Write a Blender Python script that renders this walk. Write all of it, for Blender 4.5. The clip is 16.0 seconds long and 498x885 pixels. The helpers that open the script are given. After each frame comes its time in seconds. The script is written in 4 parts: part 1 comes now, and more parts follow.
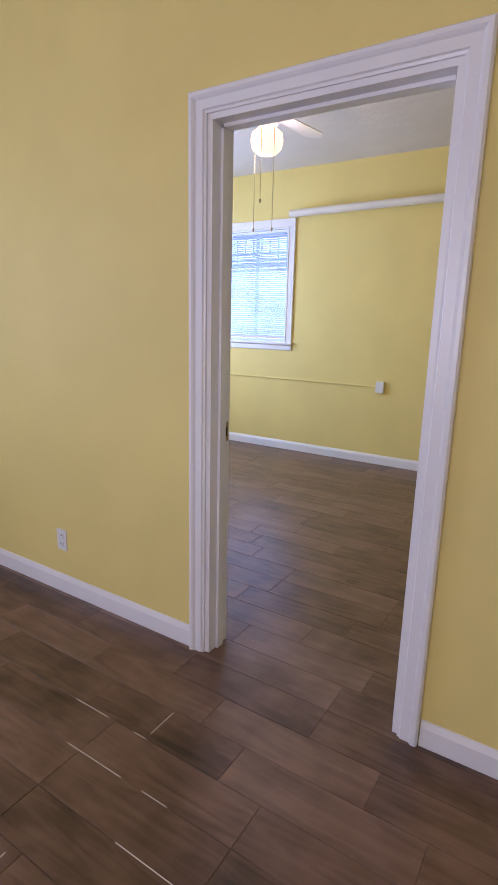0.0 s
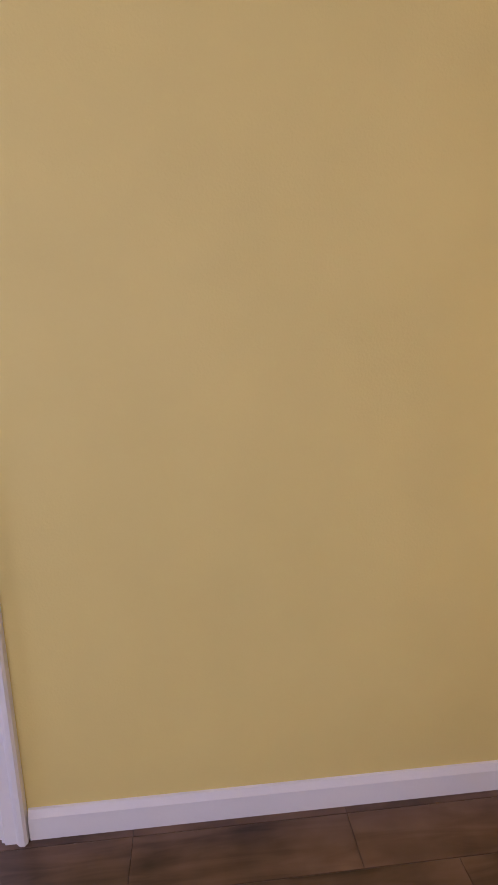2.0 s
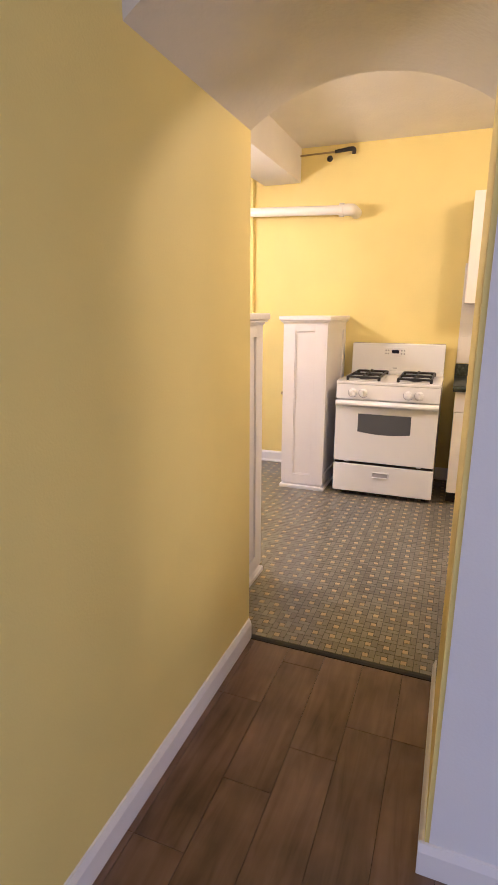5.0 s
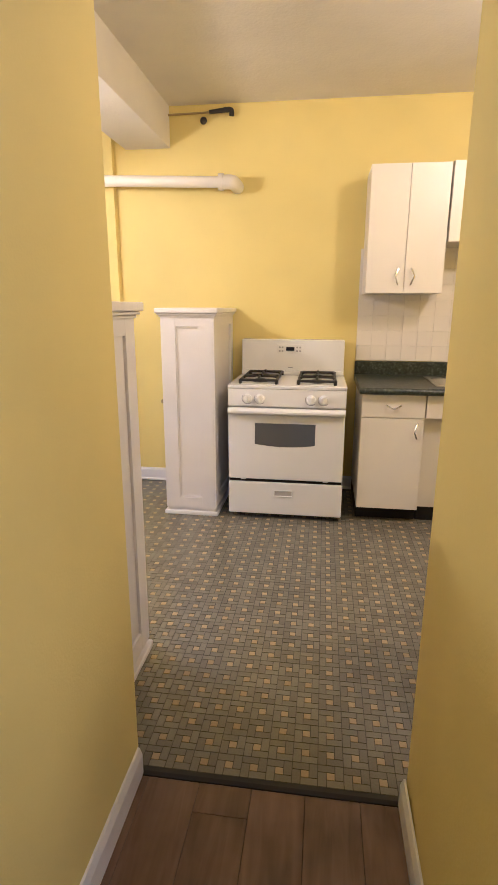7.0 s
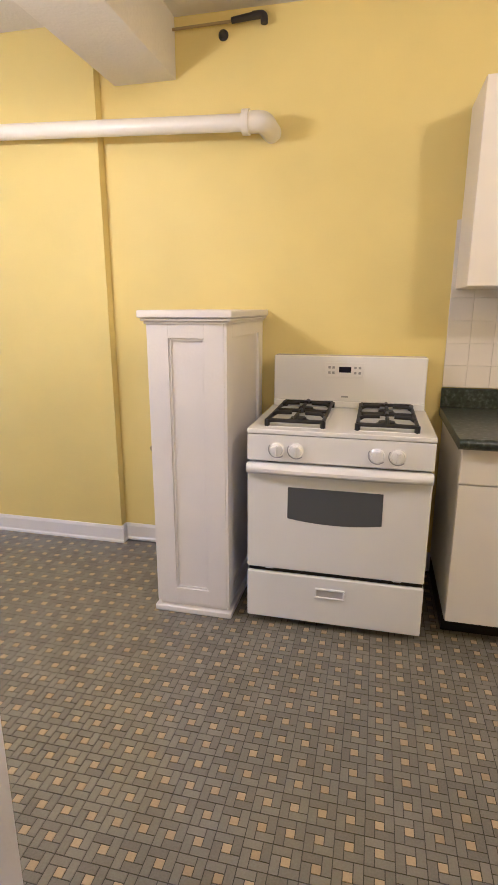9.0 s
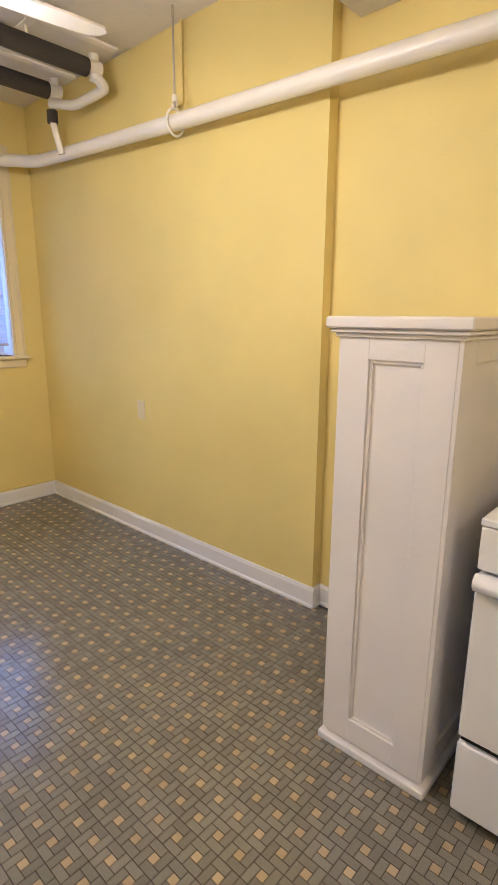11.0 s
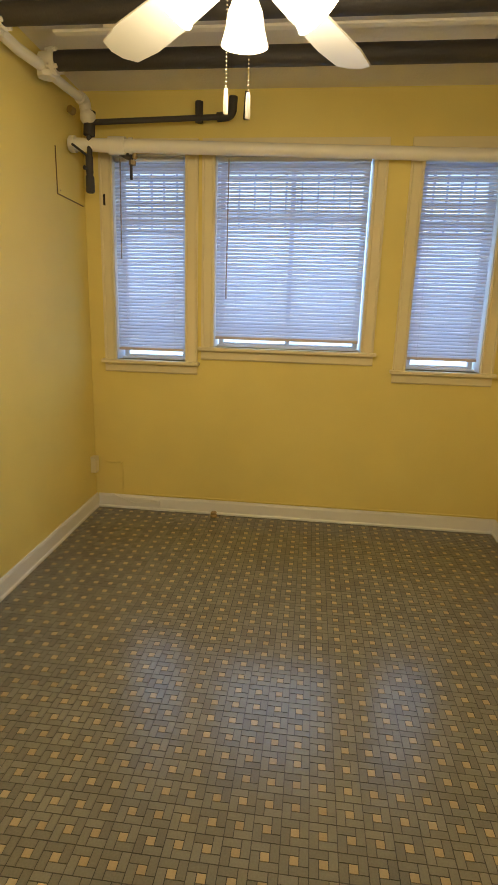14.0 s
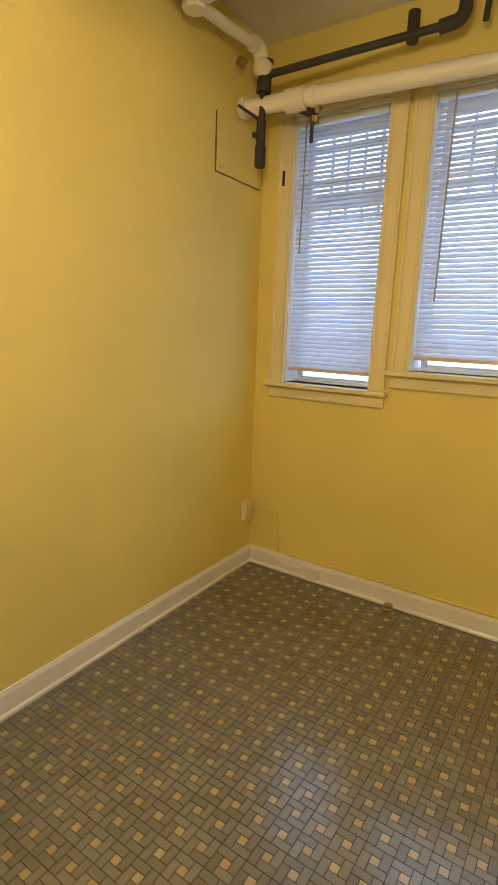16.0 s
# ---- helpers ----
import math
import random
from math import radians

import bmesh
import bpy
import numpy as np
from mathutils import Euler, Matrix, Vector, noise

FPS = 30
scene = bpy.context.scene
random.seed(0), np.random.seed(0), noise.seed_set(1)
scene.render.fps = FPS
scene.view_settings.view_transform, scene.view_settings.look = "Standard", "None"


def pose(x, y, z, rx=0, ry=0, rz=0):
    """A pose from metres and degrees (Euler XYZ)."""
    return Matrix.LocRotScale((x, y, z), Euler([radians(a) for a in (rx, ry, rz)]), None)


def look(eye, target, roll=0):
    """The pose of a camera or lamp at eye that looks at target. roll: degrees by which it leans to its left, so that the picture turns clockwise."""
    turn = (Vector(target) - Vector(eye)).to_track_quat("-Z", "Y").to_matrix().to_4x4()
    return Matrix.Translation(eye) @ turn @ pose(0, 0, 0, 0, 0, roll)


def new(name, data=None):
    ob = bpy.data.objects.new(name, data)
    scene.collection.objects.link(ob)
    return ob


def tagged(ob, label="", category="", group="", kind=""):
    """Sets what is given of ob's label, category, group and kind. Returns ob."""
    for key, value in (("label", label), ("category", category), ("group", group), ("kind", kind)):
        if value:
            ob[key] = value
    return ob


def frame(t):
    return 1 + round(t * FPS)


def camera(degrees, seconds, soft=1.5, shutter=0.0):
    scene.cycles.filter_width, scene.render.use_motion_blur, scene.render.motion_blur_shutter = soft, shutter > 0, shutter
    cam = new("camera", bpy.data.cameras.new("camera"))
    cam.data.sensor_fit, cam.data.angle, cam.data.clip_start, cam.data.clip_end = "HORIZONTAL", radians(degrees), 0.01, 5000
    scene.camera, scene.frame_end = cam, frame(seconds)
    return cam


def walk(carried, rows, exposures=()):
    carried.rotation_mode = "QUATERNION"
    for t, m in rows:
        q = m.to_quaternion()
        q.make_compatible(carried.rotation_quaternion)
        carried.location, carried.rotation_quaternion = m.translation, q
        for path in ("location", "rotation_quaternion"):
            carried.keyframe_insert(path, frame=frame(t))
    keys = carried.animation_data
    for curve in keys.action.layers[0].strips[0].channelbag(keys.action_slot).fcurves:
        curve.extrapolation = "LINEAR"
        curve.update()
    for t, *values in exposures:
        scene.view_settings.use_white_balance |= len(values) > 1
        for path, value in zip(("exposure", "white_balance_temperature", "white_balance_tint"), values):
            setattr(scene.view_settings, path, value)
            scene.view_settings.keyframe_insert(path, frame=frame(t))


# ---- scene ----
cam = camera(50.5, 16.0)
PATH = [
    (0, (1.64, 0.305, 1.409), (-0.01, -0.732, 0.96), 1.4),
    (0.5, (1.605, 0.347, 1.403), (-0.166, -0.448, 0.923), 1.4),
    (1, (1.488, 0.397, 1.394), (-0.399, -0.05, 0.904), 1.3),
    (1.5, (1.344, 0.452, 1.4), (-0.597, 0.355, 0.928), 1.1),
    (2, (1.234, 0.48, 1.406), (-0.699, 0.693, 0.937), -0.4),
    (2.5, (1.11, 0.745, 1.402), (-0.731, 1.376, 0.941), 0.7),
    (3, (1.038, 0.829, 1.407), (-0.644, 1.811, 0.953), 0.9),
    (3.5, (0.971, 0.75, 1.399), (-0.511, 2.009, 0.933), 0.1),
    (4, (0.93, 0.63, 1.415), (-0.286, 2.148, 0.949), 0.2),
    (4.5, (0.873, 0.555, 1.426), (-0.068, 2.254, 0.949), 0.2),
    (5, (0.762, 0.519, 1.429), (0.057, 2.327, 0.945), 0.2),
    (7.5, (0.494, 1.518, 1.401), (0.242, 3.438, 0.899), 0.2),
    (8, (0.474, 1.851, 1.399), (0.211, 3.769, 0.897), 0.2),
    (10.5, (0.342, 3.104, 1.405), (-0.726, 4.728, 0.933), 0.1),
    (11, (0.312, 3.256, 1.393), (-0.998, 4.693, 0.923), 0.3),
    (11.5, (0.252, 3.378, 1.395), (-1.264, 4.6, 0.935), 0.7),
    (12, (0.212, 3.532, 1.4), (-1.472, 4.51, 0.945), 1.1),
    (12.5, (0.148, 3.61, 1.408), (-1.667, 4.318, 0.953), 1.3),
    (13, (0.051, 3.696, 1.431), (-1.852, 4.109, 0.972), 1.6),
    (13.5, (0.006, 3.813, 1.423), (-1.937, 3.911, 0.959), 1.7),
    (14, (0.045, 3.869, 1.434), (-1.886, 3.654, 0.959), 1.7),
    (14.5, (-0.088, 3.927, 1.43), (-1.975, 3.464, 0.955), 1.7),
    (15, (-0.366, 3.956, 1.417), (-2.191, 3.28, 0.955), 2.1),
    (15.5, (-0.702, 3.955, 1.412), (-2.44, 3.073, 0.962), 2.1),
    (16, (-1.04, 3.981, 1.377), (-2.667, 2.897, 0.954), 2.1),
]
LIGHT = [(0, -0.10, 5100, 30), (1.5, -0.10, 5350, 35), (2.5, 0.19, 4950, 43), (3.5, -0.10, 4950, 40), (5.0, -0.16, 4950, 32), (8.0, -0.54, 4750, 25), (10.5, -0.64, 4500, 28), (11.5, -0.84, 5300, 14), (12.5, -1.14, 5950, 7), (14.0, -1.32, 6200, 5), (16.0, -1.12, 6750, 5)]
walk(cam, [(t, look(eye, target, roll)) for t, eye, target, roll in PATH], LIGHT)


# ---- world, sun, large lights ----
world = bpy.data.worlds.new("sky")
scene.world = world
world.use_nodes = True
wn = world.node_tree
sky = wn.nodes.new("ShaderNodeTexSky")
sky.sky_type, sky.sun_disc = "NISHITA", False
sky.sun_elevation, sky.sun_rotation = radians(37), radians(282)
wn.links.new(sky.outputs["Color"], wn.nodes["Background"].inputs["Color"])
wn.nodes["Background"].inputs["Strength"].default_value = 0.13


def lamp(name, kind, m, energy, color, **more):
    data = bpy.data.lights.new(name, kind)
    data.energy, data.color = energy, color
    for key, value in more.items():
        if key == "size":
            data.size = value
        elif key == "size_y":
            data.shape, data.size_y = "RECTANGLE", value
        elif key == "radius":
            data.shadow_soft_size = value
        elif key == "angle":
            data.angle = value
    ob = new(name, data)
    ob.matrix_world = m
    return ob


lamp("sun", "SUN", look((-9, -2, 7), (0, 0, 0)), 2.0, (1.0, 0.95, 0.88), angle=radians(0.6))
DAY = (0.50, 0.69, 1.0)
WARM = (1.0, 0.78, 0.50)
# daylight in the openings of the windows
for x, y0, y1, z0, z1, power in ((-3.79, 3.20, 4.20, 1.20, 2.41, 34), (-3.79, 2.52, 3.02, 1.09, 2.41, 17), (-3.79, 4.48, 4.96, 1.09, 2.41, 17), (-3.78, -3.44, -2.50, 1.18, 2.38, 24)):
    lamp("window_daylight", "AREA", look((x, (y0 + y1) / 2, (z0 + z1) / 2), (x + 1, (y0 + y1) / 2, (z0 + z1) / 2)), power, DAY, size=y1 - y0, size_y=z1 - z0)
lamp("window_daylight", "AREA", look((1.95, -3.62, 1.6), (1.95, 0.0, 1.6)), 32, (0.80, 0.86, 1.0), size=1.9, size_y=1.4)
# warm-tinted fill added in an unseen east opening to light the hall wall evenly
lamp("window_daylight", "AREA", look((4.32, -0.6, 1.6), (0.0, -0.6, 1.6)), 46, (1.0, 0.86, 0.72), size=1.9, size_y=1.4)
# fill light added to brighten the bedroom, set in an assumed unseen south window
lamp("window_daylight", "AREA", look((-1.9, -4.32, 1.7), (-1.9, 0.0, 1.7)), 88, (0.72, 0.84, 1.0), size=1.4, size_y=1.3)
# bulbs inside the lamps
FAN = (-1.36, 3.675)
LAMP = (1.65, 3.35)
for k in range(4):
    a = radians(90 * k + 8)
    lamp("fan_bulb", "POINT", pose(FAN[0] + 0.15 * math.cos(a), FAN[1] + 0.15 * math.sin(a), 2.12), 24, WARM, radius=0.045)
lamp("kitchen_bulb", "POINT", pose(LAMP[0], LAMP[1], 2.50), 66, WARM, radius=0.09)
lamp("bedroom_bulb", "POINT", pose(-1.55, -1.62, 2.48), 11, (1.0, 0.70, 0.42), radius=0.06)


# ---- materials ----
def mat(name, color, rough=0.5, metal=0.0, spec=0.5):
    m = bpy.data.materials.new(name)
    m.use_nodes = True
    b = m.node_tree.nodes["Principled BSDF"]
    b.inputs["Base Color"].default_value = (*color, 1)
    b.inputs["Roughness"].default_value = rough
    b.inputs["Metallic"].default_value = metal
    b.inputs["Specular IOR Level"].default_value = spec
    return m


def nd(m, kind, **values):
    n = m.node_tree.nodes.new(kind)
    for key, value in values.items():
        n.inputs[key.replace("_", " ")].default_value = value
    return n


def wire(m, a, b):
    m.node_tree.links.new(a, b)


def bsdf(m):
    return m.node_tree.nodes["Principled BSDF"]


def coords(m, scale=(1, 1, 1), which="Object"):
    c = nd(m, "ShaderNodeTexCoord")
    p = nd(m, "ShaderNodeMapping", Scale=scale)
    wire(m, c.outputs[which], p.inputs["Vector"])
    return p.outputs["Vector"]


def ramp(m, fac, stops):
    r = nd(m, "ShaderNodeValToRGB")
    while len(r.color_ramp.elements) < len(stops):
        r.color_ramp.elements.new(0.5)
    for e, (at, c) in zip(r.color_ramp.elements, stops):
        e.position, e.color = at, (*c, 1)
    wire(m, fac, r.inputs["Fac"])
    return r.outputs["Color"]


def bump(m, height, strength, distance):
    b = nd(m, "ShaderNodeBump", Strength=strength, Distance=distance)
    wire(m, height, b.inputs["Height"])
    wire(m, b.outputs["Normal"], bsdf(m).inputs["Normal"])


def painted(name, color, rough, grain=170.0, strength=0.25, distance=0.002, vary=0.05, spec=0.35):
    """Rolled paint: broad patches of tone, a fine orange-peel relief and a little uneven gloss."""
    m = mat(name, color, rough, spec=spec)
    v = coords(m)
    big = nd(m, "ShaderNodeTexNoise", Scale=1.7, Detail=3.0)
    wire(m, v, big.inputs["Vector"])
    lo = tuple(c * (1 - vary) for c in color)
    hi = tuple(min(1, c * (1 + vary)) for c in color)
    wire(m, ramp(m, big.outputs["Fac"], [(0.3, lo), (0.7, hi)]), bsdf(m).inputs["Base Color"])
    fine = nd(m, "ShaderNodeTexNoise", Scale=grain, Detail=2.0)
    wire(m, v, fine.inputs["Vector"])
    mid = nd(m, "ShaderNodeTexNoise", Scale=9.0, Detail=4.0)
    wire(m, v, mid.inputs["Vector"])
    add = nd(m, "ShaderNodeMath")
    add.operation = "MULTIPLY_ADD"
    wire(m, mid.outputs["Fac"], add.inputs[0])
    add.inputs[1].default_value = 1.6
    wire(m, fine.outputs["Fac"], add.inputs[2])
    bump(m, add.outputs[0], strength, distance)
    return m


YELLOW = painted("yellow_wall_paint", (0.79, 0.652, 0.215), 0.58, 150.0, 0.28, 0.0022, 0.04, 0.3)
CEIL = painted("ceiling_paint", (0.74, 0.70, 0.62), 0.7, 60.0, 0.5, 0.004, 0.05)
WHITEWALL = painted("white_wall_paint", (0.78, 0.77, 0.76), 0.6, 150.0, 0.28, 0.0022, 0.04, 0.3)
TRIM = painted("white_trim_paint", (0.82, 0.80, 0.78), 0.28, 90.0, 0.18, 0.0015, 0.04, 0.5)
CREAM = painted("cream_casing_paint", (0.77, 0.67, 0.42), 0.3, 90.0, 0.2, 0.0015, 0.05, 0.5)
PIPEP = painted("painted_pipe", (0.80, 0.76, 0.66), 0.35, 60.0, 0.3, 0.003, 0.06, 0.5)
PILLAR = painted("pillar_paint", (0.80, 0.765, 0.735), 0.33, 70.0, 0.3, 0.0025, 0.05, 0.5)
BUILT = painted("cabinet_laminate", (0.82, 0.77, 0.68), 0.35, 240.0, 0.05, 0.0006, 0.03, 0.5)
ENAMEL = painted("white_enamel", (0.83, 0.82, 0.80), 0.16, 240.0, 0.03, 0.0004, 0.015, 0.5)
GLOBE = mat("lit_opal_glass", (1, 0.95, 0.85), 0.3)
bsdf(GLOBE).inputs["Emission Color"].default_value = (1, 0.86, 0.62, 1)
bsdf(GLOBE).inputs["Emission Strength"].default_value = 6.0
WGLOBE = mat("lit_warm_globe", (1, 0.85, 0.65), 0.3)
bsdf(WGLOBE).inputs["Emission Color"].default_value = (1, 0.58, 0.28, 1)
bsdf(WGLOBE).inputs["Emission Strength"].default_value = 1.9
CHROME = mat("chrome", (0.75, 0.74, 0.72), 0.22, 1.0)
STEEL = mat("brushed_steel", (0.55, 0.54, 0.50), 0.34, 1.0)
BRASS = mat("old_brass", (0.42, 0.33, 0.18), 0.4, 1.0)
IRON = painted("black_iron", (0.022, 0.021, 0.022), 0.5, 120.0, 0.5, 0.002, 0.3)
DARKPIPE = painted("dark_pipe", (0.045, 0.040, 0.038), 0.55, 80.0, 0.5, 0.003, 0.3)
BURNISH = mat("oven_glass", (0.05, 0.055, 0.06), 0.12)
DISPLAY = mat("display", (0.012, 0.012, 0.03), 0.15)
GREY = mat("printed_grey", (0.35, 0.35, 0.36), 0.5)
PLASTIC = painted("white_plastic", (0.80, 0.78, 0.72), 0.3, 200.0, 0.03, 0.0005, 0.02, 0.5)
# near-black for kicks and strips; also painted shade in the stove gap and holes
NEARBLACK = painted("toe_kick", (0.012, 0.011, 0.010), 0.6, 60.0, 0.3, 0.002, 0.3)
GROUTW = mat("white_grout", (0.72, 0.68, 0.61), 0.8)
TILEGROUT = mat("tile_grout", (0.77, 0.72, 0.645), 0.6)
CHAIN = mat("chain_metal", (0.62, 0.55, 0.40), 0.35, 1.0)

SLAT = mat("blind_slat", (0.80, 0.82, 0.86), 0.4)
bsdf(SLAT).inputs["Transmission Weight"].default_value = 0.0
tr = nd(SLAT, "ShaderNodeBsdfTranslucent", Color=(0.75, 0.80, 0.92, 1))
mx = nd(SLAT, "ShaderNodeMixShader", Fac=0.5)
wire(SLAT, bsdf(SLAT).outputs[0], mx.inputs[1])
wire(SLAT, tr.outputs[0], mx.inputs[2])
wire(SLAT, mx.outputs[0], SLAT.node_tree.nodes["Material Output"].inputs["Surface"])
GUARD = painted("guard_paint", (0.42, 0.42, 0.45), 0.5, 80.0, 0.3, 0.002, 0.1)
SASH = painted("sash_paint", (0.78, 0.80, 0.82), 0.35, 80.0, 0.2, 0.0015, 0.04, 0.5)
GLASS = mat("window_glass", (0.95, 0.97, 1.0), 0.02)
bsdf(GLASS).inputs["Transmission Weight"].default_value = 1.0
bsdf(GLASS).inputs["IOR"].default_value = 1.45


def plank_material():
    m = mat("wood_look_plank", (0.12, 0.07, 0.045), 0.38, spec=0.5)
    info = nd(m, "ShaderNodeObjectInfo")
    c = nd(m, "ShaderNodeTexCoord")
    off = nd(m, "ShaderNodeVectorMath")
    off.operation = "MULTIPLY_ADD"
    wire(m, info.outputs["Random"], off.inputs[0])
    off.inputs[1].default_value = (37.0, 53.0, 0.0)
    wire(m, c.outputs["Object"], off.inputs[2])
    p = nd(m, "ShaderNodeMapping", Scale=(14.0, 1.6, 1.0))
    wire(m, off.outputs[0], p.inputs["Vector"])
    grain = nd(m, "ShaderNodeTexNoise", Scale=1.6, Detail=7.0, Distortion=1.2)
    wire(m, p.outputs["Vector"], grain.inputs["Vector"])
    blot = nd(m, "ShaderNodeTexNoise", Scale=4.5, Detail=3.0)
    wire(m, off.outputs[0], blot.inputs["Vector"])
    mixv = nd(m, "ShaderNodeMath")
    mixv.operation = "MULTIPLY_ADD"
    wire(m, blot.outputs["Fac"], mixv.inputs[0])
    mixv.inputs[1].default_value = 1.15
    wire(m, grain.outputs["Fac"], mixv.inputs[2])
    rnd = nd(m, "ShaderNodeMath")
    rnd.operation = "MULTIPLY_ADD"
    wire(m, info.outputs["Random"], rnd.inputs[0])
    rnd.inputs[1].default_value = 0.34
    wire(m, mixv.outputs[0], rnd.inputs[2])
    half = nd(m, "ShaderNodeMath")
    half.operation = "MULTIPLY"
    half.inputs[1].default_value = 0.48
    wire(m, rnd.outputs[0], half.inputs[0])
    wire(m, ramp(m, half.outputs[0], [(0.34, (0.034, 0.019, 0.011)), (0.46, (0.090, 0.049, 0.028)), (0.58, (0.148, 0.083, 0.049)), (0.78, (0.225, 0.136, 0.086))]), bsdf(m).inputs["Base Color"])
    bump(m, grain.outputs["Fac"], 0.25, 0.0015)
    rr = nd(m, "ShaderNodeMapRange")
    wire(m, blot.outputs["Fac"], rr.inputs["Value"])
    rr.inputs["To Min"].default_value, rr.inputs["To Max"].default_value = 0.26, 0.42
    wire(m, rr.outputs["Result"], bsdf(m).inputs["Roughness"])
    return m


PLANK = plank_material()
GROUTD = painted("dark_grout", (0.040, 0.026, 0.018), 0.7, 90.0, 0.4, 0.002, 0.2)


def mosaic_material(name, lo, hi, island):
    m = mat(name, lo, 0.34, spec=0.6)
    if island:
        src = nd(m, "ShaderNodeNewGeometry").outputs["Random Per Island"]
    else:
        src = nd(m, "ShaderNodeObjectInfo").outputs["Random"]
    c = nd(m, "ShaderNodeNewGeometry").outputs["Position"]
    n = nd(m, "ShaderNodeTexNoise", Scale=2.4, Detail=5.0)
    wire(m, c, n.inputs["Vector"])
    g = nd(m, "ShaderNodeTexNoise", Scale=160.0, Detail=3.0)
    wire(m, c, g.inputs["Vector"])
    a = nd(m, "ShaderNodeMath")
    a.operation = "MULTIPLY_ADD"
    wire(m, src, a.inputs[0])
    a.inputs[1].default_value = 0.26
    soft = nd(m, "ShaderNodeMapRange")
    wire(m, n.outputs["Fac"], soft.inputs["Value"])
    soft.inputs["To Min"].default_value, soft.inputs["To Max"].default_value = 0.49, 0.53
    wire(m, soft.outputs["Result"], a.inputs[2])
    b = nd(m, "ShaderNodeMath")
    b.operation = "MULTIPLY_ADD"
    wire(m, g.outputs["Fac"], b.inputs[0])
    b.inputs[1].default_value = 0.35
    wire(m, a.outputs[0], b.inputs[2])
    wire(m, ramp(m, b.outputs[0], [(0.45, lo), (1.0, hi)]), bsdf(m).inputs["Base Color"])
    rr = nd(m, "ShaderNodeMapRange")
    wire(m, n.outputs["Fac"], rr.inputs["Value"])
    rr.inputs["To Min"].default_value, rr.inputs["To Max"].default_value = 0.16, 0.22
    wire(m, rr.outputs["Result"], bsdf(m).inputs["Roughness"])
    bump(m, g.outputs["Fac"], 0.25, 0.0006)
    return m


STONE_LO, STONE_HI = (0.114, 0.105, 0.077), (0.236, 0.219, 0.169)
GOLD_LO, GOLD_HI = (0.27, 0.210, 0.114), (0.47, 0.370, 0.21)
TILE_P = mosaic_material("mosaic_tile", STONE_LO, STONE_HI, False)
TILE_J = mosaic_material("mosaic_tiles_joined", STONE_LO, STONE_HI, True)
GOLD_P = mosaic_material("mosaic_dot", GOLD_LO, GOLD_HI, False)
GOLD_J = mosaic_material("mosaic_dots_joined", GOLD_LO, GOLD_HI, True)
TGROUT = painted("mosaic_grout", (0.038, 0.034, 0.027), 0.6, 200.0, 0.3, 0.001, 0.25)
WTILE = painted("splash_tile", (0.80, 0.75, 0.67), 0.15, 30.0, 0.08, 0.001, 0.03, 0.5)


def counter_material():
    m = mat("dark_laminate", (0.03, 0.04, 0.03), 0.3)
    v = coords(m)
    n = nd(m, "ShaderNodeTexNoise", Scale=55.0, Detail=6.0)
    wire(m, v, n.inputs["Vector"])
    wire(m, ramp(m, n.outputs["Fac"], [(0.38, (0.012, 0.018, 0.013)), (0.55, (0.035, 0.045, 0.034)), (0.72, (0.11, 0.12, 0.09))]), bsdf(m).inputs["Base Color"])
    return m


COUNTER = counter_material()


def brick_material():
    m = mat("brick_facade", (0.35, 0.2, 0.16), 0.85)
    v = coords(m)
    sw = nd(m, "ShaderNodeVectorRotate")
    sw.rotation_type = "X_AXIS"
    b = nd(m, "ShaderNodeTexBrick", Scale=1.0, Color1=(0.42, 0.27, 0.24, 1), Color2=(0.33, 0.20, 0.18, 1), Mortar=(0.5, 0.48, 0.46, 1))
    b.inputs["Brick Width"].default_value, b.inputs["Row Height"].default_value, b.inputs["Mortar Size"].default_value = 0.22, 0.075, 0.008
    sep = nd(m, "ShaderNodeSeparateXYZ")
    comb = nd(m, "ShaderNodeCombineXYZ")
    wire(m, v, sep.inputs[0])
    wire(m, sep.outputs["Y"], comb.inputs["X"])
    wire(m, sep.outputs["Z"], comb.inputs["Y"])
    wire(m, comb.outputs[0], b.inputs["Vector"])
    wire(m, b.outputs["Color"], bsdf(m).inputs["Base Color"])
    return m


BRICK = brick_material()
CONCRETE = painted("yard_concrete", (0.42, 0.42, 0.40), 0.8, 40.0, 0.5, 0.004, 0.15)


# ---- mesh helpers ----
def mesh_of(bm, name, material, smooth=False):
    me = bpy.data.meshes.new(name)
    bmesh.ops.recalc_face_normals(bm, faces=bm.faces)
    bm.to_mesh(me)
    bm.free()
    if smooth:
        for f in me.polygons:
            f.use_smooth = True
    me.materials.append(material)
    return me


def auto_smooth(me, degrees=40):
    me.set_sharp_from_angle(angle=radians(degrees))


def part(name, bm, material, parent=None, label="", smooth=False):
    """Links a bmesh as one mesh object, under a thing or part where one is given."""
    me = mesh_of(bm, name, material, smooth)
    if smooth:
        auto_smooth(me)
    ob = new(name, me)
    if parent is not None:
        ob.parent = parent
    if label:
        tagged(ob, label)
    return ob


def empty(name, m=None, label="", category="", group=""):
    ob = new(name)
    ob.empty_display_size = 0.1
    if m is not None:
        ob.matrix_world = m
    return tagged(ob, label, category, group)


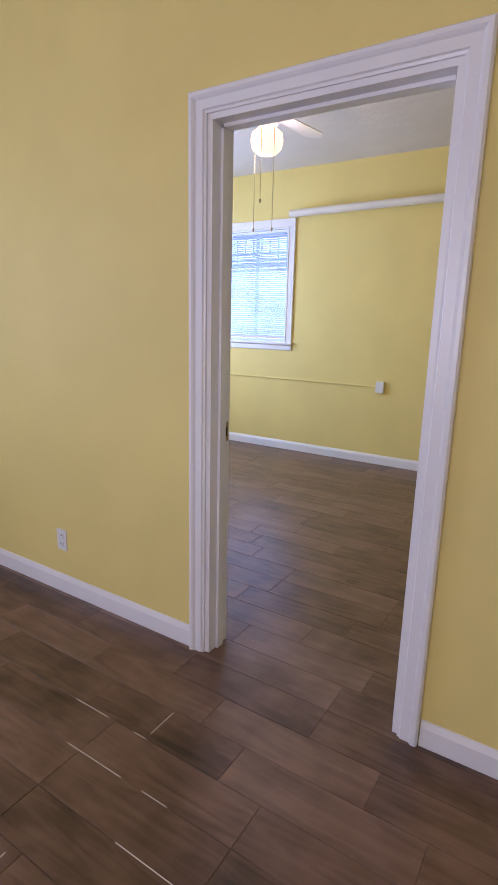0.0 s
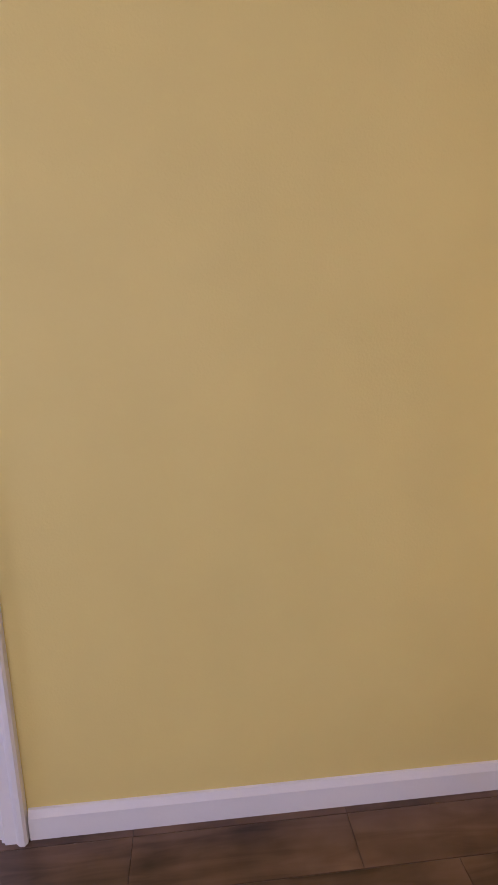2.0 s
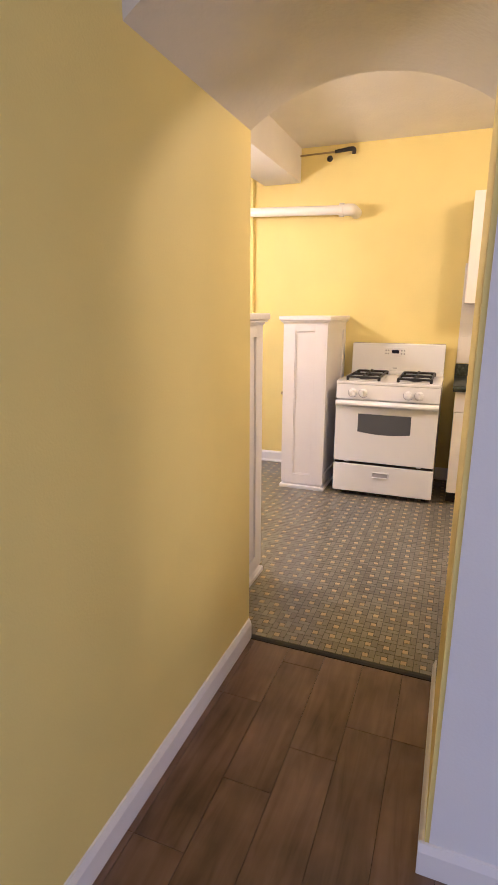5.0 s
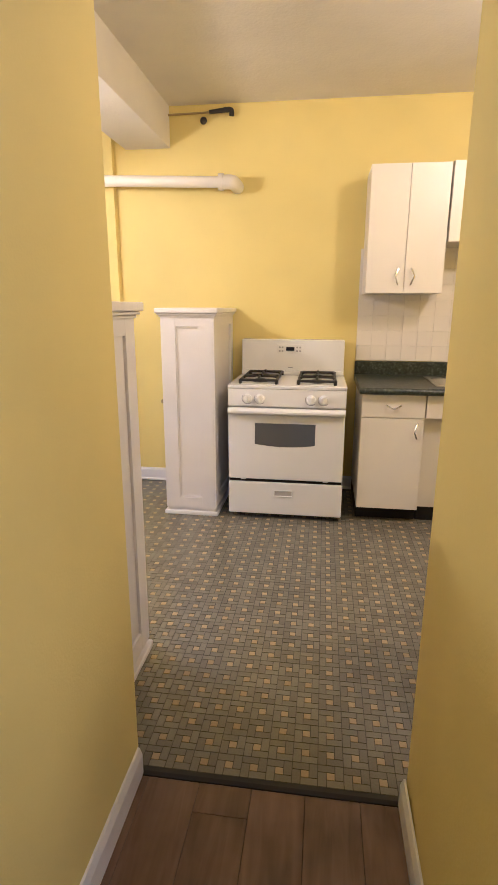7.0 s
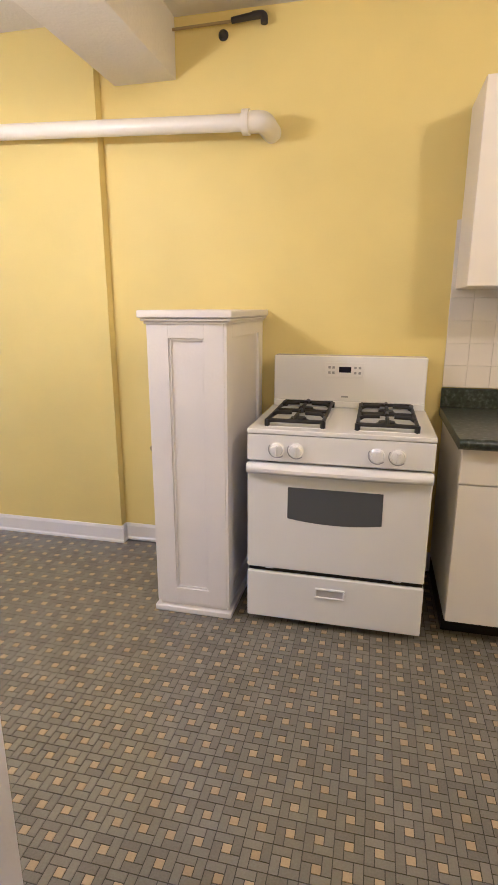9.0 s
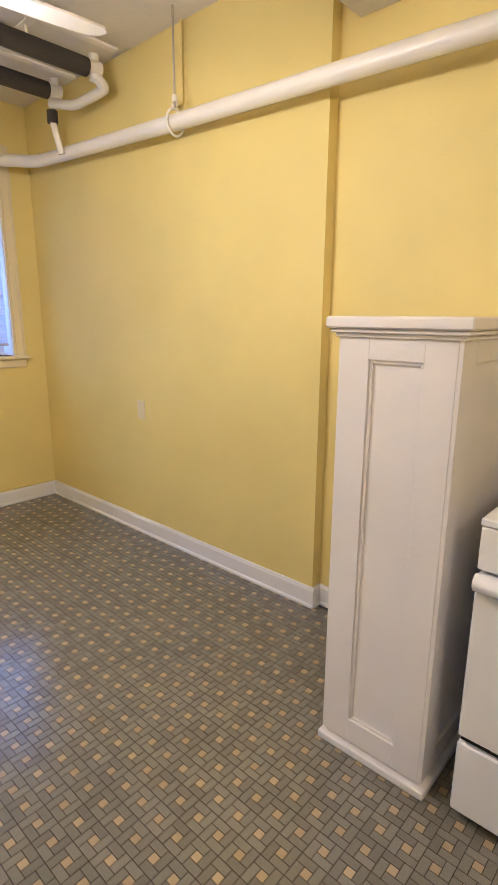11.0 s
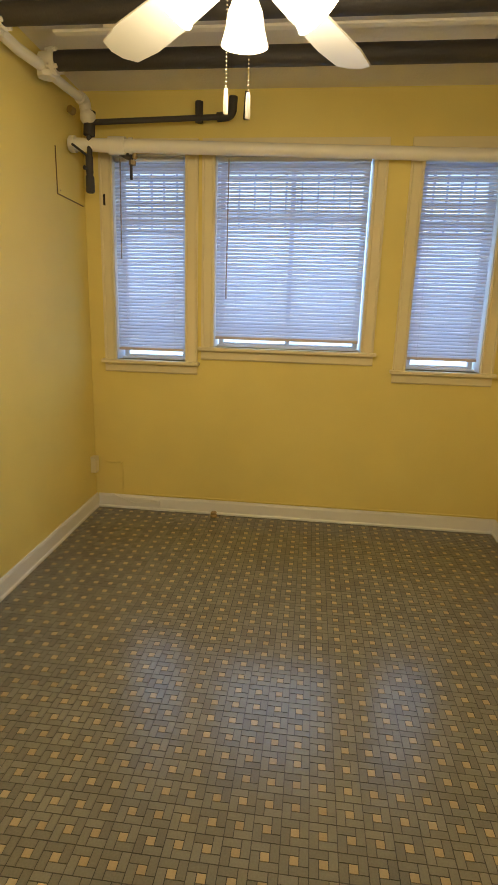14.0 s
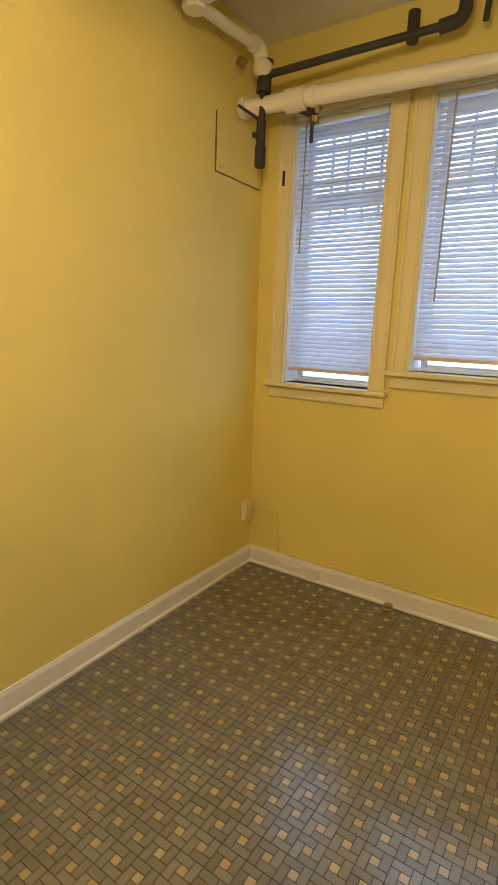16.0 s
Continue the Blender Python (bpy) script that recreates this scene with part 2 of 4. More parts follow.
def add_box(bm, x0, x1, y0, y1, z0, z1, bevel=0.0, seg=2):
    r = bmesh.ops.create_cube(bm, size=1.0)
    vs = r["verts"]
    bmesh.ops.scale(bm, vec=(abs(x1 - x0), abs(y1 - y0), abs(z1 - z0)), verts=vs)
    bmesh.ops.translate(bm, vec=((x0 + x1) / 2, (y0 + y1) / 2, (z0 + z1) / 2), verts=vs)
    if bevel > 0:
        es = list({e for v in vs for e in v.link_edges})
        bmesh.ops.bevel(bm, geom=es, offset=bevel, segments=seg, profile=0.7, affect="EDGES")
    return bm


def box(x0, x1, y0, y1, z0, z1, bevel=0.0, seg=2):
    return add_box(bmesh.new(), x0, x1, y0, y1, z0, z1, bevel, seg)


def prism(points, z0, z1, bm=None):
    """A plan outline raised from z0 to z1."""
    bm = bm or bmesh.new()
    lo = [bm.verts.new((x, y, z0)) for x, y in points]
    hi = [bm.verts.new((x, y, z1)) for x, y in points]
    bm.faces.new(lo[::-1])
    bm.faces.new(hi)
    for i in range(len(points)):
        j = (i + 1) % len(points)
        bm.faces.new((lo[i], lo[j], hi[j], hi[i]))
    return bm


def sweep(profile, p0, p1, out, bm=None):
    """A moulding: profile of (out, up) pairs drawn from p0 to p1, standing out along `out`."""
    bm = bm or bmesh.new()
    p0, p1, out = Vector(p0), Vector(p1), Vector(out).normalized()
    up = (p1 - p0).normalized().cross(out)
    if up.z < -0.1 or (abs(up.z) <= 0.1 and (up.x + up.y) < 0):
        up = -up
    a = [bm.verts.new(p0 + out * o + up * u) for o, u in profile]
    b = [bm.verts.new(p1 + out * o + up * u) for o, u in profile]
    n = len(profile)
    for i in range(n):
        j = (i + 1) % n
        bm.faces.new((a[i], a[j], b[j], b[i]))
    bm.faces.new(a[::-1])
    bm.faces.new(b)
    return bm


def tube(points, radius, sides=14, bm=None, bend=0.0):
    """A round bar through points; corners are rounded by `bend`. radius may be a list, one per point."""
    bm = bm or bmesh.new()
    pts = [Vector(p) for p in points]
    if bend > 0 and len(pts) > 2:
        out = [pts[0]]
        for a, b, c in zip(pts, pts[1:], pts[2:]):
            u, w = (a - b), (c - b)
            r = min(bend, u.length * 0.45, w.length * 0.45)
            s, e = b + u.normalized() * r, b + w.normalized() * r
            for k in range(7):
                t = k / 6
                out.append(s * (1 - t) ** 2 + b * 2 * t * (1 - t) + e * t ** 2)
        pts = out + [pts[-1]]
    rad = radius if isinstance(radius, (list, tuple)) else [radius] * len(pts)
    rings = []
    side = None
    for i, p in enumerate(pts):
        d = (pts[min(i + 1, len(pts) - 1)] - pts[max(i - 1, 0)]).normalized()
        if side is None:
            side = d.cross(Vector((0, 0, 1)) if abs(d.z) < 0.9 else Vector((1, 0, 0))).normalized()
        side = (side - d * side.dot(d)).normalized()
        w = d.cross(side)
        rings.append([bm.verts.new(p + (side * math.cos(2 * math.pi * k / sides) + w * math.sin(2 * math.pi * k / sides)) * rad[i]) for k in range(sides)])
    for a, b in zip(rings, rings[1:]):
        for k in range(sides):
            j = (k + 1) % sides
            bm.faces.new((a[k], a[j], b[j], b[k]))
    bm.faces.new(rings[0][::-1])
    bm.faces.new(rings[-1])
    return bm


def lathe(profile, sides=24, bm=None, at=(0, 0, 0), turn=None):
    """A turned shape about z: profile of (radius, height) pairs."""
    bm = bm or bmesh.new()
    at = Vector(at)
    rings = []
    for r, h in profile:
        ring = []
        for k in range(sides):
            a = 2 * math.pi * k / sides
            v = Vector((max(r, 0.0004) * math.cos(a), max(r, 0.0004) * math.sin(a), h))
            if turn is not None:
                v = turn @ v
            ring.append(bm.verts.new(at + v))
        rings.append(ring)
    for a, b in zip(rings, rings[1:]):
        for k in range(sides):
            j = (k + 1) % sides
            bm.faces.new((a[k], a[j], b[j], b[k]))
    bm.faces.new(rings[0][::-1])
    bm.faces.new(rings[-1])
    return bm


def structure(name, bm, material, label, category):
    return tagged(part(name, bm, material), label, category, kind="structure")


def wall_with_holes(name, axis, face, back, lo, hi, z0, z1, holes, material, label):
    """A straight wall with rectangular openings; axis 'x': the wall stands at x = face. holes: (lo, hi, z0, z1)."""
    bm = bmesh.new()

    def slab(a0, a1, b0, b1):
        if a1 - a0 < 1e-4 or b1 - b0 < 1e-4:
            return
        if axis == "x":
            add_box(bm, face, back, a0, a1, b0, b1)
        else:
            add_box(bm, a0, a1, face, back, b0, b1)
    at = lo
    for h0, h1, hz0, hz1 in sorted(holes):
        slab(at, h0, z0, z1)
        slab(h0, h1, z0, hz0)
        slab(h0, h1, hz1, z1)
        at = h1
    slab(at, hi, z0, z1)
    bmesh.ops.remove_doubles(bm, verts=bm.verts, dist=1e-5)
    return structure(name, bm, material, label, "wall")


# ---- plan ----
XW = -3.54          # inner face of the kitchen's window wall
XB = -3.53          # inner face of the bedroom's window wall
YF, YR = 5.19, 5.25  # far kitchen wall, and its recessed part
XSTEP = -1.03
Y0, Y1 = 1.69, 2.48  # vaulted passage
XP = 0.797
ZC = 2.755          # kitchen ceiling
ZL = 2.80           # living room ceiling
ZB = 2.93           # bedroom ceiling
XE = 2.35           # east end of the kitchen
SPRING, RISE = 2.055, 0.127

W1 = (2.53, 3.016, 1.10, 2.40)
W2 = (3.208, 4.19, 1.205, 2.40)
W3 = (4.487, 4.956, 1.10, 2.40)
WB = (-3.42, -2.512, 1.19, 2.372)
DOOR = (-0.924, -0.076, -0.02, 2.105)

wall_with_holes("wall_kitchen_west", "x", XW, XW - 0.24, 2.30, 5.45, -0.02, ZC + 0.1, [W1, W2, W3], YELLOW, "yellow painted plaster wall with three windows")
wall_with_holes("wall_bedroom_west", "x", XB, XB - 0.24, -4.4, 2.30, -0.02, ZB + 0.1, [WB], YELLOW, "pale yellow bedroom wall with one window")
structure("wall_kitchen_north", prism([(XW - 0.24, YF), (XSTEP, YF), (XSTEP, YR), (XE + 0.1, YR), (XE + 0.1, YR + 0.2), (XW - 0.24, YR + 0.2)], -0.02, ZC + 0.1), YELLOW, "yellow painted wall stepping back beside the pillar", "wall")
structure("wall_kitchen_south", prism([(XW, 2.341), (-0.126, 2.446), (-0.126, 2.30), (XW, 2.20)], -0.02, ZC + 0.1), YELLOW, "yellow painted dining nook wall", "wall")
structure("wall_kitchen_south_east", prism([(XP + 0.005, Y1), (XE + 0.1, Y1), (XE + 0.1, 2.30), (XP + 0.005, 2.30)], -0.02, ZC + 0.1), YELLOW, "yellow painted wall behind the fridge", "wall")
structure("wall_kitchen_east", box(XE, XE + 0.15, Y1, YR, -0.02, ZC + 0.1), YELLOW, "yellow painted end wall of the kitchen", "wall")
wall_with_holes("wall_hall_west", "x", 0.0, -0.125, -4.4, Y1, -0.02, ZB + 0.1, [DOOR], YELLOW, "yellow painted wall with a bedroom doorway")
structure("wall_living_north", box(XP + 0.012, 4.2, Y0, 2.30, -0.02, ZB), WHITEWALL, "white painted wall beside the arched passage", "wall")
structure("wall_passage_east", box(XP, XP + 0.012, Y0 + 0.003, 2.30, -0.02, ZB), YELLOW, "yellow painted side of the arched passage", "wall")
wall_with_holes("wall_living_south", "y", -3.5, -3.7, -0.2, 4.2, -0.02, ZB, [(1.0, 2.9, 0.9, 2.3)], YELLOW, "yellow painted living room wall with a window opening")
# opening out of view, added for the hall wall's fill light
wall_with_holes("wall_living_east", "x", 4.2, 4.4, -3.7, 2.30, -0.02, ZB, [(-1.55, 0.35, 0.9, 2.3)], YELLOW, "yellow painted living room wall with a window opening")
# opening out of view, added to let the bedroom fill light in
wall_with_holes("wall_bedroom_south", "y", -4.2, -4.4, XB, -0.125, -0.02, ZB, [(-2.6, -1.2, 1.05, 2.35)], YELLOW, "yellow painted bedroom wall with an added unseen window opening")
structure("wall_bedroom_north", box(XB, -0.125, 1.2, 1.35, -0.02, ZB), YELLOW, "yellow painted bedroom wall", "wall")

structure("ceiling_kitchen", box(XW - 0.2, XE + 0.1, Y1 - 0.14, YR + 0.1, ZC, ZC + 0.15), CEIL, "off-white textured plaster ceiling", "ceiling")
structure("ceiling_living", box(0, 4.3, -3.6, Y0 + 0.02, ZL, ZL + 0.15), CEIL, "off-white plaster ceiling", "ceiling")
structure("ceiling_bedroom", box(XB - 0.1, -0.1, -4.3, 1.3, ZB, ZB + 0.15), CEIL, "white plaster bedroom ceiling", "ceiling")


def vault():
    bm = bmesh.new()
    n = 28
    half = XP / 2
    rad = (half * half + RISE * RISE) / (2 * RISE)
    a0 = math.asin(half / rad)
    cz = SPRING + RISE - rad
    curve = [(half + rad * math.sin(-a0 + 2 * a0 * k / n), cz + rad * math.cos(-a0 + 2 * a0 * k / n)) for k in range(n + 1)]
    for (xa, za), (xb, zb) in zip(curve, curve[1:]):
        ring = []
        for y in (Y0, Y1):
            ring.append([bm.verts.new((xa, y, za)), bm.verts.new((xb, y, zb)), bm.verts.new((xb, y, ZL + 0.1)), bm.verts.new((xa, y, ZL + 0.1))])
        f, b = ring
        bm.faces.new(f[::-1])
        bm.faces.new(b)
        bm.faces.new((f[0], f[1], b[1], b[0]))
        bm.faces.new((f[3], b[3], b[2], f[2]))
    bmesh.ops.remove_doubles(bm, verts=bm.verts, dist=1e-5)
    return bm


tagged(part("ceiling_vault", vault(), CEIL, smooth=True), "curved plaster vault over the short passage", "ceiling", kind="structure")

# ceiling beam between kitchen and dining nook
structure("ceiling_beam", box(-0.945, -0.615, Y1 - 0.03, YR, 2.488, ZC + 0.02, 0.006), CEIL, "off-white plaster ceiling beam", "beam")

# floors: a bed of grout under the pieces
wood_floor = structure("floor_wood", box(XB - 0.05, 4.25, -4.3, Y1, -0.06, -0.0025), GROUTD, "dark brown wood-look plank floor", "floor")
tile_floor = structure("floor_tile", box(XW - 0.05, XE + 0.05, Y1, YR + 0.05, -0.06, -0.0022), TGROUT, "grey-brown pinwheel mosaic floor with tan squares", "floor")
structure("floor_tile_nook", prism([(XW - 0.05, 2.28), (-0.006, 2.38), (-0.006, Y1), (XW - 0.05, Y1)], -0.06, -0.0022), TGROUT, "grey-brown mosaic floor edge", "floor")
structure("threshold", box(0.0, XP, Y1 - 0.012, Y1 + 0.006, -0.01, 0.003, 0.002), NEARBLACK, "thin dark floor transition strip", "threshold")

# outdoors
structure("ground", box(-300, 300, -300, 300, -0.5, -0.3), CONCRETE, "grey concrete yard", "ground")


def neighbour():
    h = empty("brick_building", label="reddish brick building across the yard", category="building")
    part("wall", box(-9.3, -8.0, -8, 12, -0.3, 6.5), BRICK, h)
    part("roof", box(-9.5, -7.85, -8.2, 12.2, 6.5, 6.75, 0.03), CONCRETE, h)
    for k in range(4):
        y = -4.6 + 3.4 * k
        w = part("window", box(-8.03, -7.96, y, y + 1.1, 1.2, 2.9, 0.01), SASH, h)
        part("pane", box(-7.965, -7.955, y + 0.08, y + 1.02, 1.28, 2.82), BURNISH, w)
    return h


neighbour()

# ---- baseboards ----
BASE_LIVING = [(0, 0), (0.014, 0), (0.014, 0.072), (0.006, 0.094), (0, 0.096)]
BASE_KITCHEN = [(0, 0), (0.018, 0), (0.018, 0.012), (0.012, 0.02), (0.012, 0.088), (0.006, 0.105), (0, 0.105)]


def baseboard(profile, p0, p1, out, material=TRIM, label="white painted baseboard"):
    structure("baseboard", sweep(profile, p0, p1, out), material, label, "baseboard")


baseboard(BASE_LIVING, (0, 0.0, 0), (0, Y1 - 0.004, 0), (1, 0, 0))
baseboard(BASE_LIVING, (0, -3.5, 0), (0, -0.997, 0), (1, 0, 0))
baseboard(BASE_LIVING, (XP, Y0, 0), (XP, Y1 - 0.004, 0), (-1, 0, 0))
baseboard(BASE_LIVING, (XP - 0.014, Y0, 0), (4.2, Y0, 0), (0, -1, 0))
baseboard(BASE_LIVING, (0.02, -3.5, 0), (4.2, -3.5, 0), (0, 1, 0))
baseboard(BASE_LIVING, (XB, -4.2, 0), (XB, 1.2, 0), (1, 0, 0))
baseboard(BASE_LIVING, (-0.125, -4.2, 0), (-0.125, -1.01, 0), (-1, 0, 0))
baseboard(BASE_LIVING, (-0.125, 0.0, 0), (-0.125, 1.2, 0), (-1, 0, 0))
baseboard(BASE_KITCHEN, (XW, 2.36, 0), (XW, YF, 0), (1, 0, 0))
baseboard(BASE_KITCHEN, (XW + 0.01, YF, 0), (XSTEP + 0.016, YF, 0), (0, -1, 0))
baseboard(BASE_KITCHEN, (XSTEP, YF, 0), (XSTEP, YR, 0), (1, 0, 0))
baseboard(BASE_KITCHEN, (XSTEP, YR, 0), (-0.525, YR, 0), (0, -1, 0))
baseboard(BASE_KITCHEN, (-0.16, YR, 0), (0.78, YR, 0), (0, -1, 0))
baseboard(BASE_KITCHEN, (XW, 2.341, 0), (-1.865, 2.392, 0), (-0.031, 1, 0))

# thin bead on top of the window wall's baseboard
structure("trim", tube([(XW + 0.006, 2.62, 0.118), (XW + 0.006, YF, 0.118)], 0.006, 8), YELLOW, "painted cable cover along the baseboard", "trim")


# ---- bedroom doorway ----
def door_casing():
    d = tagged(new("door_1"), "white painted door casing with stepped moulding, no door hung", "doorway", kind="structure")
    y0, y1, _, z1 = DOOR
    prof = [(0, 0), (0.012, 0), (0.014, 0.008), (0.020, 0.012), (0.020, 0.042), (0.026, 0.048), (0.030, 0.054), (0.030, 0.066), (0.022, 0.072), (0, 0.072)]

    def leg(y, sign, x, out, z_top):
        bm = bmesh.new()
        a = [bm.verts.new((x + out * o, y + sign * u, 0)) for o, u in prof]
        b = [bm.verts.new((x + out * o, y + sign * u, z_top + u)) for o, u in prof]
        n = len(prof)
        for i in range(n):
            j = (i + 1) % n
            bm.faces.new((a[i], a[j], b[j], b[i]))
        bm.faces.new(a)
        bm.faces.new(b[::-1])
        return bm

    def head(x, out):
        bm = bmesh.new()
        a = [bm.verts.new((x + out * o, y0 - u, z1 + u)) for o, u in prof]
        b = [bm.verts.new((x + out * o, y1 + u, z1 + u)) for o, u in prof]
        n = len(prof)
        for i in range(n):
            j = (i + 1) % n
            bm.faces.new((a[i], a[j], b[j], b[i]))
        bm.faces.new(a)
        bm.faces.new(b[::-1])
        return bm
    for x, out in ((0.0, 1), (-0.125, -1)):
        part("casing_leg", leg(y0, -1, x, out, z1), TRIM, d)
        part("casing_leg", leg(y1, 1, x, out, z1), TRIM, d)
        part("casing_head", head(x, out), TRIM, d)
    part("jamb", box(-0.128, 0.003, y0 - 0.001, y0 + 0.02, 0, z1 - 0.02, 0.002), TRIM, d)
    part("jamb", box(-0.128, 0.003, y1 - 0.02, y1 + 0.001, 0, z1 - 0.02, 0.002), TRIM, d)
    part("jamb_head", box(-0.128, 0.003, y0 - 0.001, y1 + 0.001, z1 - 0.02, z1 + 0.001, 0.002), TRIM, d)
    part("door_stop", box(-0.085, -0.045, y0 + 0.02, y0 + 0.033, 0, z1 - 0.033, 0.003), TRIM, d)
    part("door_stop", box(-0.085, -0.045, y1 - 0.033, y1 - 0.02, 0, z1 - 0.033, 0.003), TRIM, d)
    part("door_stop", box(-0.085, -0.045, y0 + 0.033, y1 - 0.033, z1 - 0.033, z1 - 0.02, 0.003), TRIM, d)
    part("strike_plate", box(-0.118, -0.090, y0 + 0.0195, y0 + 0.0225, 0.925, 1.005, 0.001), BRASS, d, "worn metal strike plate")
    # black plate painting the shade inside the strike hole
    part("strike_hole", box(-0.110, -0.098, y0 + 0.0220, y0 + 0.0232, 0.945, 0.985), NEARBLACK, d)
    part("hinge_mortise", box(-0.122, -0.100, y1 - 0.0225, y1 - 0.0195, 1.78, 1.795), NEARBLACK, d)


door_casing()


# ---- windows ----
def window(name, x, hole, slats, tilt, lift, grid, casing, wand, label, depth=0.24):
    y0, y1, z0, z1 = hole
    w = tagged(new(name), label, "window", kind="structure")
    c = 0.082
    # casing, stool and apron on the room side
    side = [(0, 0), (0.020, 0), (0.020, 0.012), (0.014, 0.020), (0.014, c - 0.016), (0.022, c - 0.010), (0.022, c), (0, c)]
    for ya, s in ((y0, -1), (y1, 1)):
        bm = bmesh.new()
        a = [bm.verts.new((x + o, ya + s * u, z0)) for o, u in side]
        b = [bm.verts.new((x + o, ya + s * u, z1 + 0.002)) for o, u in side]
        for i in range(len(side)):
            j = (i + 1) % len(side)
            bm.faces.new((a[i], a[j], b[j], b[i]))
        bm.faces.new(a)
        bm.faces.new(b[::-1])
        part("window_casing", bm, casing, w)
    part("window_casing", box(x, x + 0.022, y0 - c, y1 + c, z1 + 0.002, z1 + c, 0.004), casing, w)
    part("window_sill", box(x - 0.10, x + 0.052, y0 - c - 0.017, y1 + c + 0.017, z0 - 0.024, z0, 0.007, 3), casing, w)
    part("window_apron", sweep([(0, 0), (0.012, 0), (0.018, 0.008), (0.018, 0.052), (0.026, 0.062), (0, 0.062)], (x, y0 - c, z0 - 0.086), (x, y1 + c, z0 - 0.086), (1, 0, 0)), casing, w)
    # reveal lining
    part("window_frame", box(x - depth, x, y0 - 0.002, y0 + 0.004, z0, z1, 0.001), SASH, w)
    part("window_frame", box(x - depth, x, y1 - 0.004, y1 + 0.002, z0, z1, 0.001), SASH, w)
    part("window_frame", box(x - depth, x, y0, y1, z1 - 0.014, z1 + 0.002, 0.002), SASH, w)
    part("window_frame", box(x - depth, x - 0.10, y0, y1, z0 - 0.02, z0 + 0.012, 0.002), SASH, w)
    # sash
    sx = x - 0.13
    f = 0.030
    zm = z0 + (z1 - z0) * 0.70
    part("sash", box(sx - 0.018, sx + 0.018, y0 + 0.016, y0 + 0.016 + f, z0 + 0.012, z1 - 0.014, 0.004), SASH, w)
    part("sash", box(sx - 0.018, sx + 0.018, y1 - 0.016 - f, y1 - 0.016, z0 + 0.012, z1 - 0.014, 0.004), SASH, w)
    part("sash", box(sx - 0.017, sx + 0.017, y0 + 0.016 + f, y1 - 0.016 - f, z0 + 0.012, z0 + 0.030, 0.004), SASH, w)
    part("sash", box(sx - 0.017, sx + 0.017, y0 + 0.016 + f, y1 - 0.016 - f, z1 - 0.075, z1 - 0.014, 0.004), SASH, w)
    part("meeting_rail", box(sx - 0.020, sx + 0.020, y0 + 0.016 + f, y1 - 0.016 - f, zm - 0.014, zm + 0.014, 0.004), SASH, w)
    if y1 - y0 > 0.7:
        part("mullion", box(sx - 0.019, sx + 0.019, (y0 + y1) / 2 - 0.015, (y0 + y1) / 2 + 0.015, z0 + 0.030, z1 - 0.075, 0.004), SASH, w)
    p = part("pane", box(sx - 0.003, sx + 0.003, y0 + 0.05, y1 - 0.05, z0 + 0.028, z1 - 0.06), GLASS, w)
    p.visible_shadow = False
    # window guard outside
    gx = x - 0.21
    n = grid
    for k in range(1, n):
        y = y0 + 0.02 + (y1 - y0 - 0.04) * k / n
        part("guard_bar", box(gx - 0.007, gx + 0.007, y - 0.007, y + 0.007, zm - 0.06, z1 - 0.02), GUARD, w)
    for z in (zm - 0.05, zm + 0.06, zm + 0.13, z1 - 0.10):
        part("guard_rail", box(gx - 0.004, gx + 0.010, y0 + 0.018, y1 - 0.018, z - 0.008, z + 0.008), GUARD, w)
    # blind
    b = empty("window_blind", label="white mini blind with thin slats, lowered and half open", category="blind", group="window blinds")
    bx = x - 0.035
    b.location = (bx, (y0 + y1) / 2 - 0.006, z1)
    half = (y1 - y0) / 2 - 0.013
    top = -0.016
    part("head_rail", box(-0.018, 0.018, -half, half, top - 0.026, top, 0.003), SLATRAIL, b)
    bottom = z0 - z1 + lift
    step = (top - 0.034 - bottom) / slats
    bm = bmesh.new()
    rows = []
    for y in (-half, half):
        row = []
        for k in range(5):
            u = -1 + 2 * k / 4
            row.append(Vector((u * 0.0128, y, 0.0022 * (1 - u * u))))
        rows.append(row)
    top_v = [[bm.verts.new(v) for v in row] for row in rows]
    low_v = [[bm.verts.new(v - Vector((0, 0, 0.0005))) for v in row] for row in rows]
    for k in range(4):
        bm.faces.new((top_v[0][k], top_v[0][k + 1], top_v[1][k + 1], top_v[1][k]))
        bm.faces.new((low_v[0][k + 1], low_v[0][k], low_v[1][k], low_v[1][k + 1]))
    bm.faces.new((top_v[0][0], top_v[1][0], low_v[1][0], low_v[0][0]))
    bm.faces.new((top_v[0][4], low_v[0][4], low_v[1][4], top_v[1][4]))
    slat_me = mesh_of(bm, "slat", SLAT, True)
    rng = random.Random(len(name) + int(y0 * 100))
    for k in range(slats):
        s = new("slat", slat_me)
        s.parent = b
        s.location = (0, 0, top - 0.034 - step * (k + 0.5))
        s.rotation_euler = (radians(rng.uniform(-0.12, 0.12)), radians(tilt + rng.uniform(-3, 3)), 0)
    part("bottom_rail", box(-0.013, 0.013, -half, half, bottom - 0.014, bottom + 0.004, 0.003), BLINDRAIL, b)
    for y in (-half * 0.72, half * 0.72):
        part("ladder_cord", box(0.0125, 0.0137, y - 0.001, y + 0.001, bottom, top - 0.03), SLATRAIL, b)
        part("ladder_cord", box(-0.0137, -0.0125, y - 0.001, y + 0.001, bottom, top - 0.03), SLATRAIL, b)
    if wand:
        wy = -half + wand[0]
        part("tilt_wand", tube([(0.024, wy, top - 0.01), (0.030, wy - 0.004, top - wand[1])], 0.0045, 6), WAND, b, "clear plastic tilt wand")
    return w


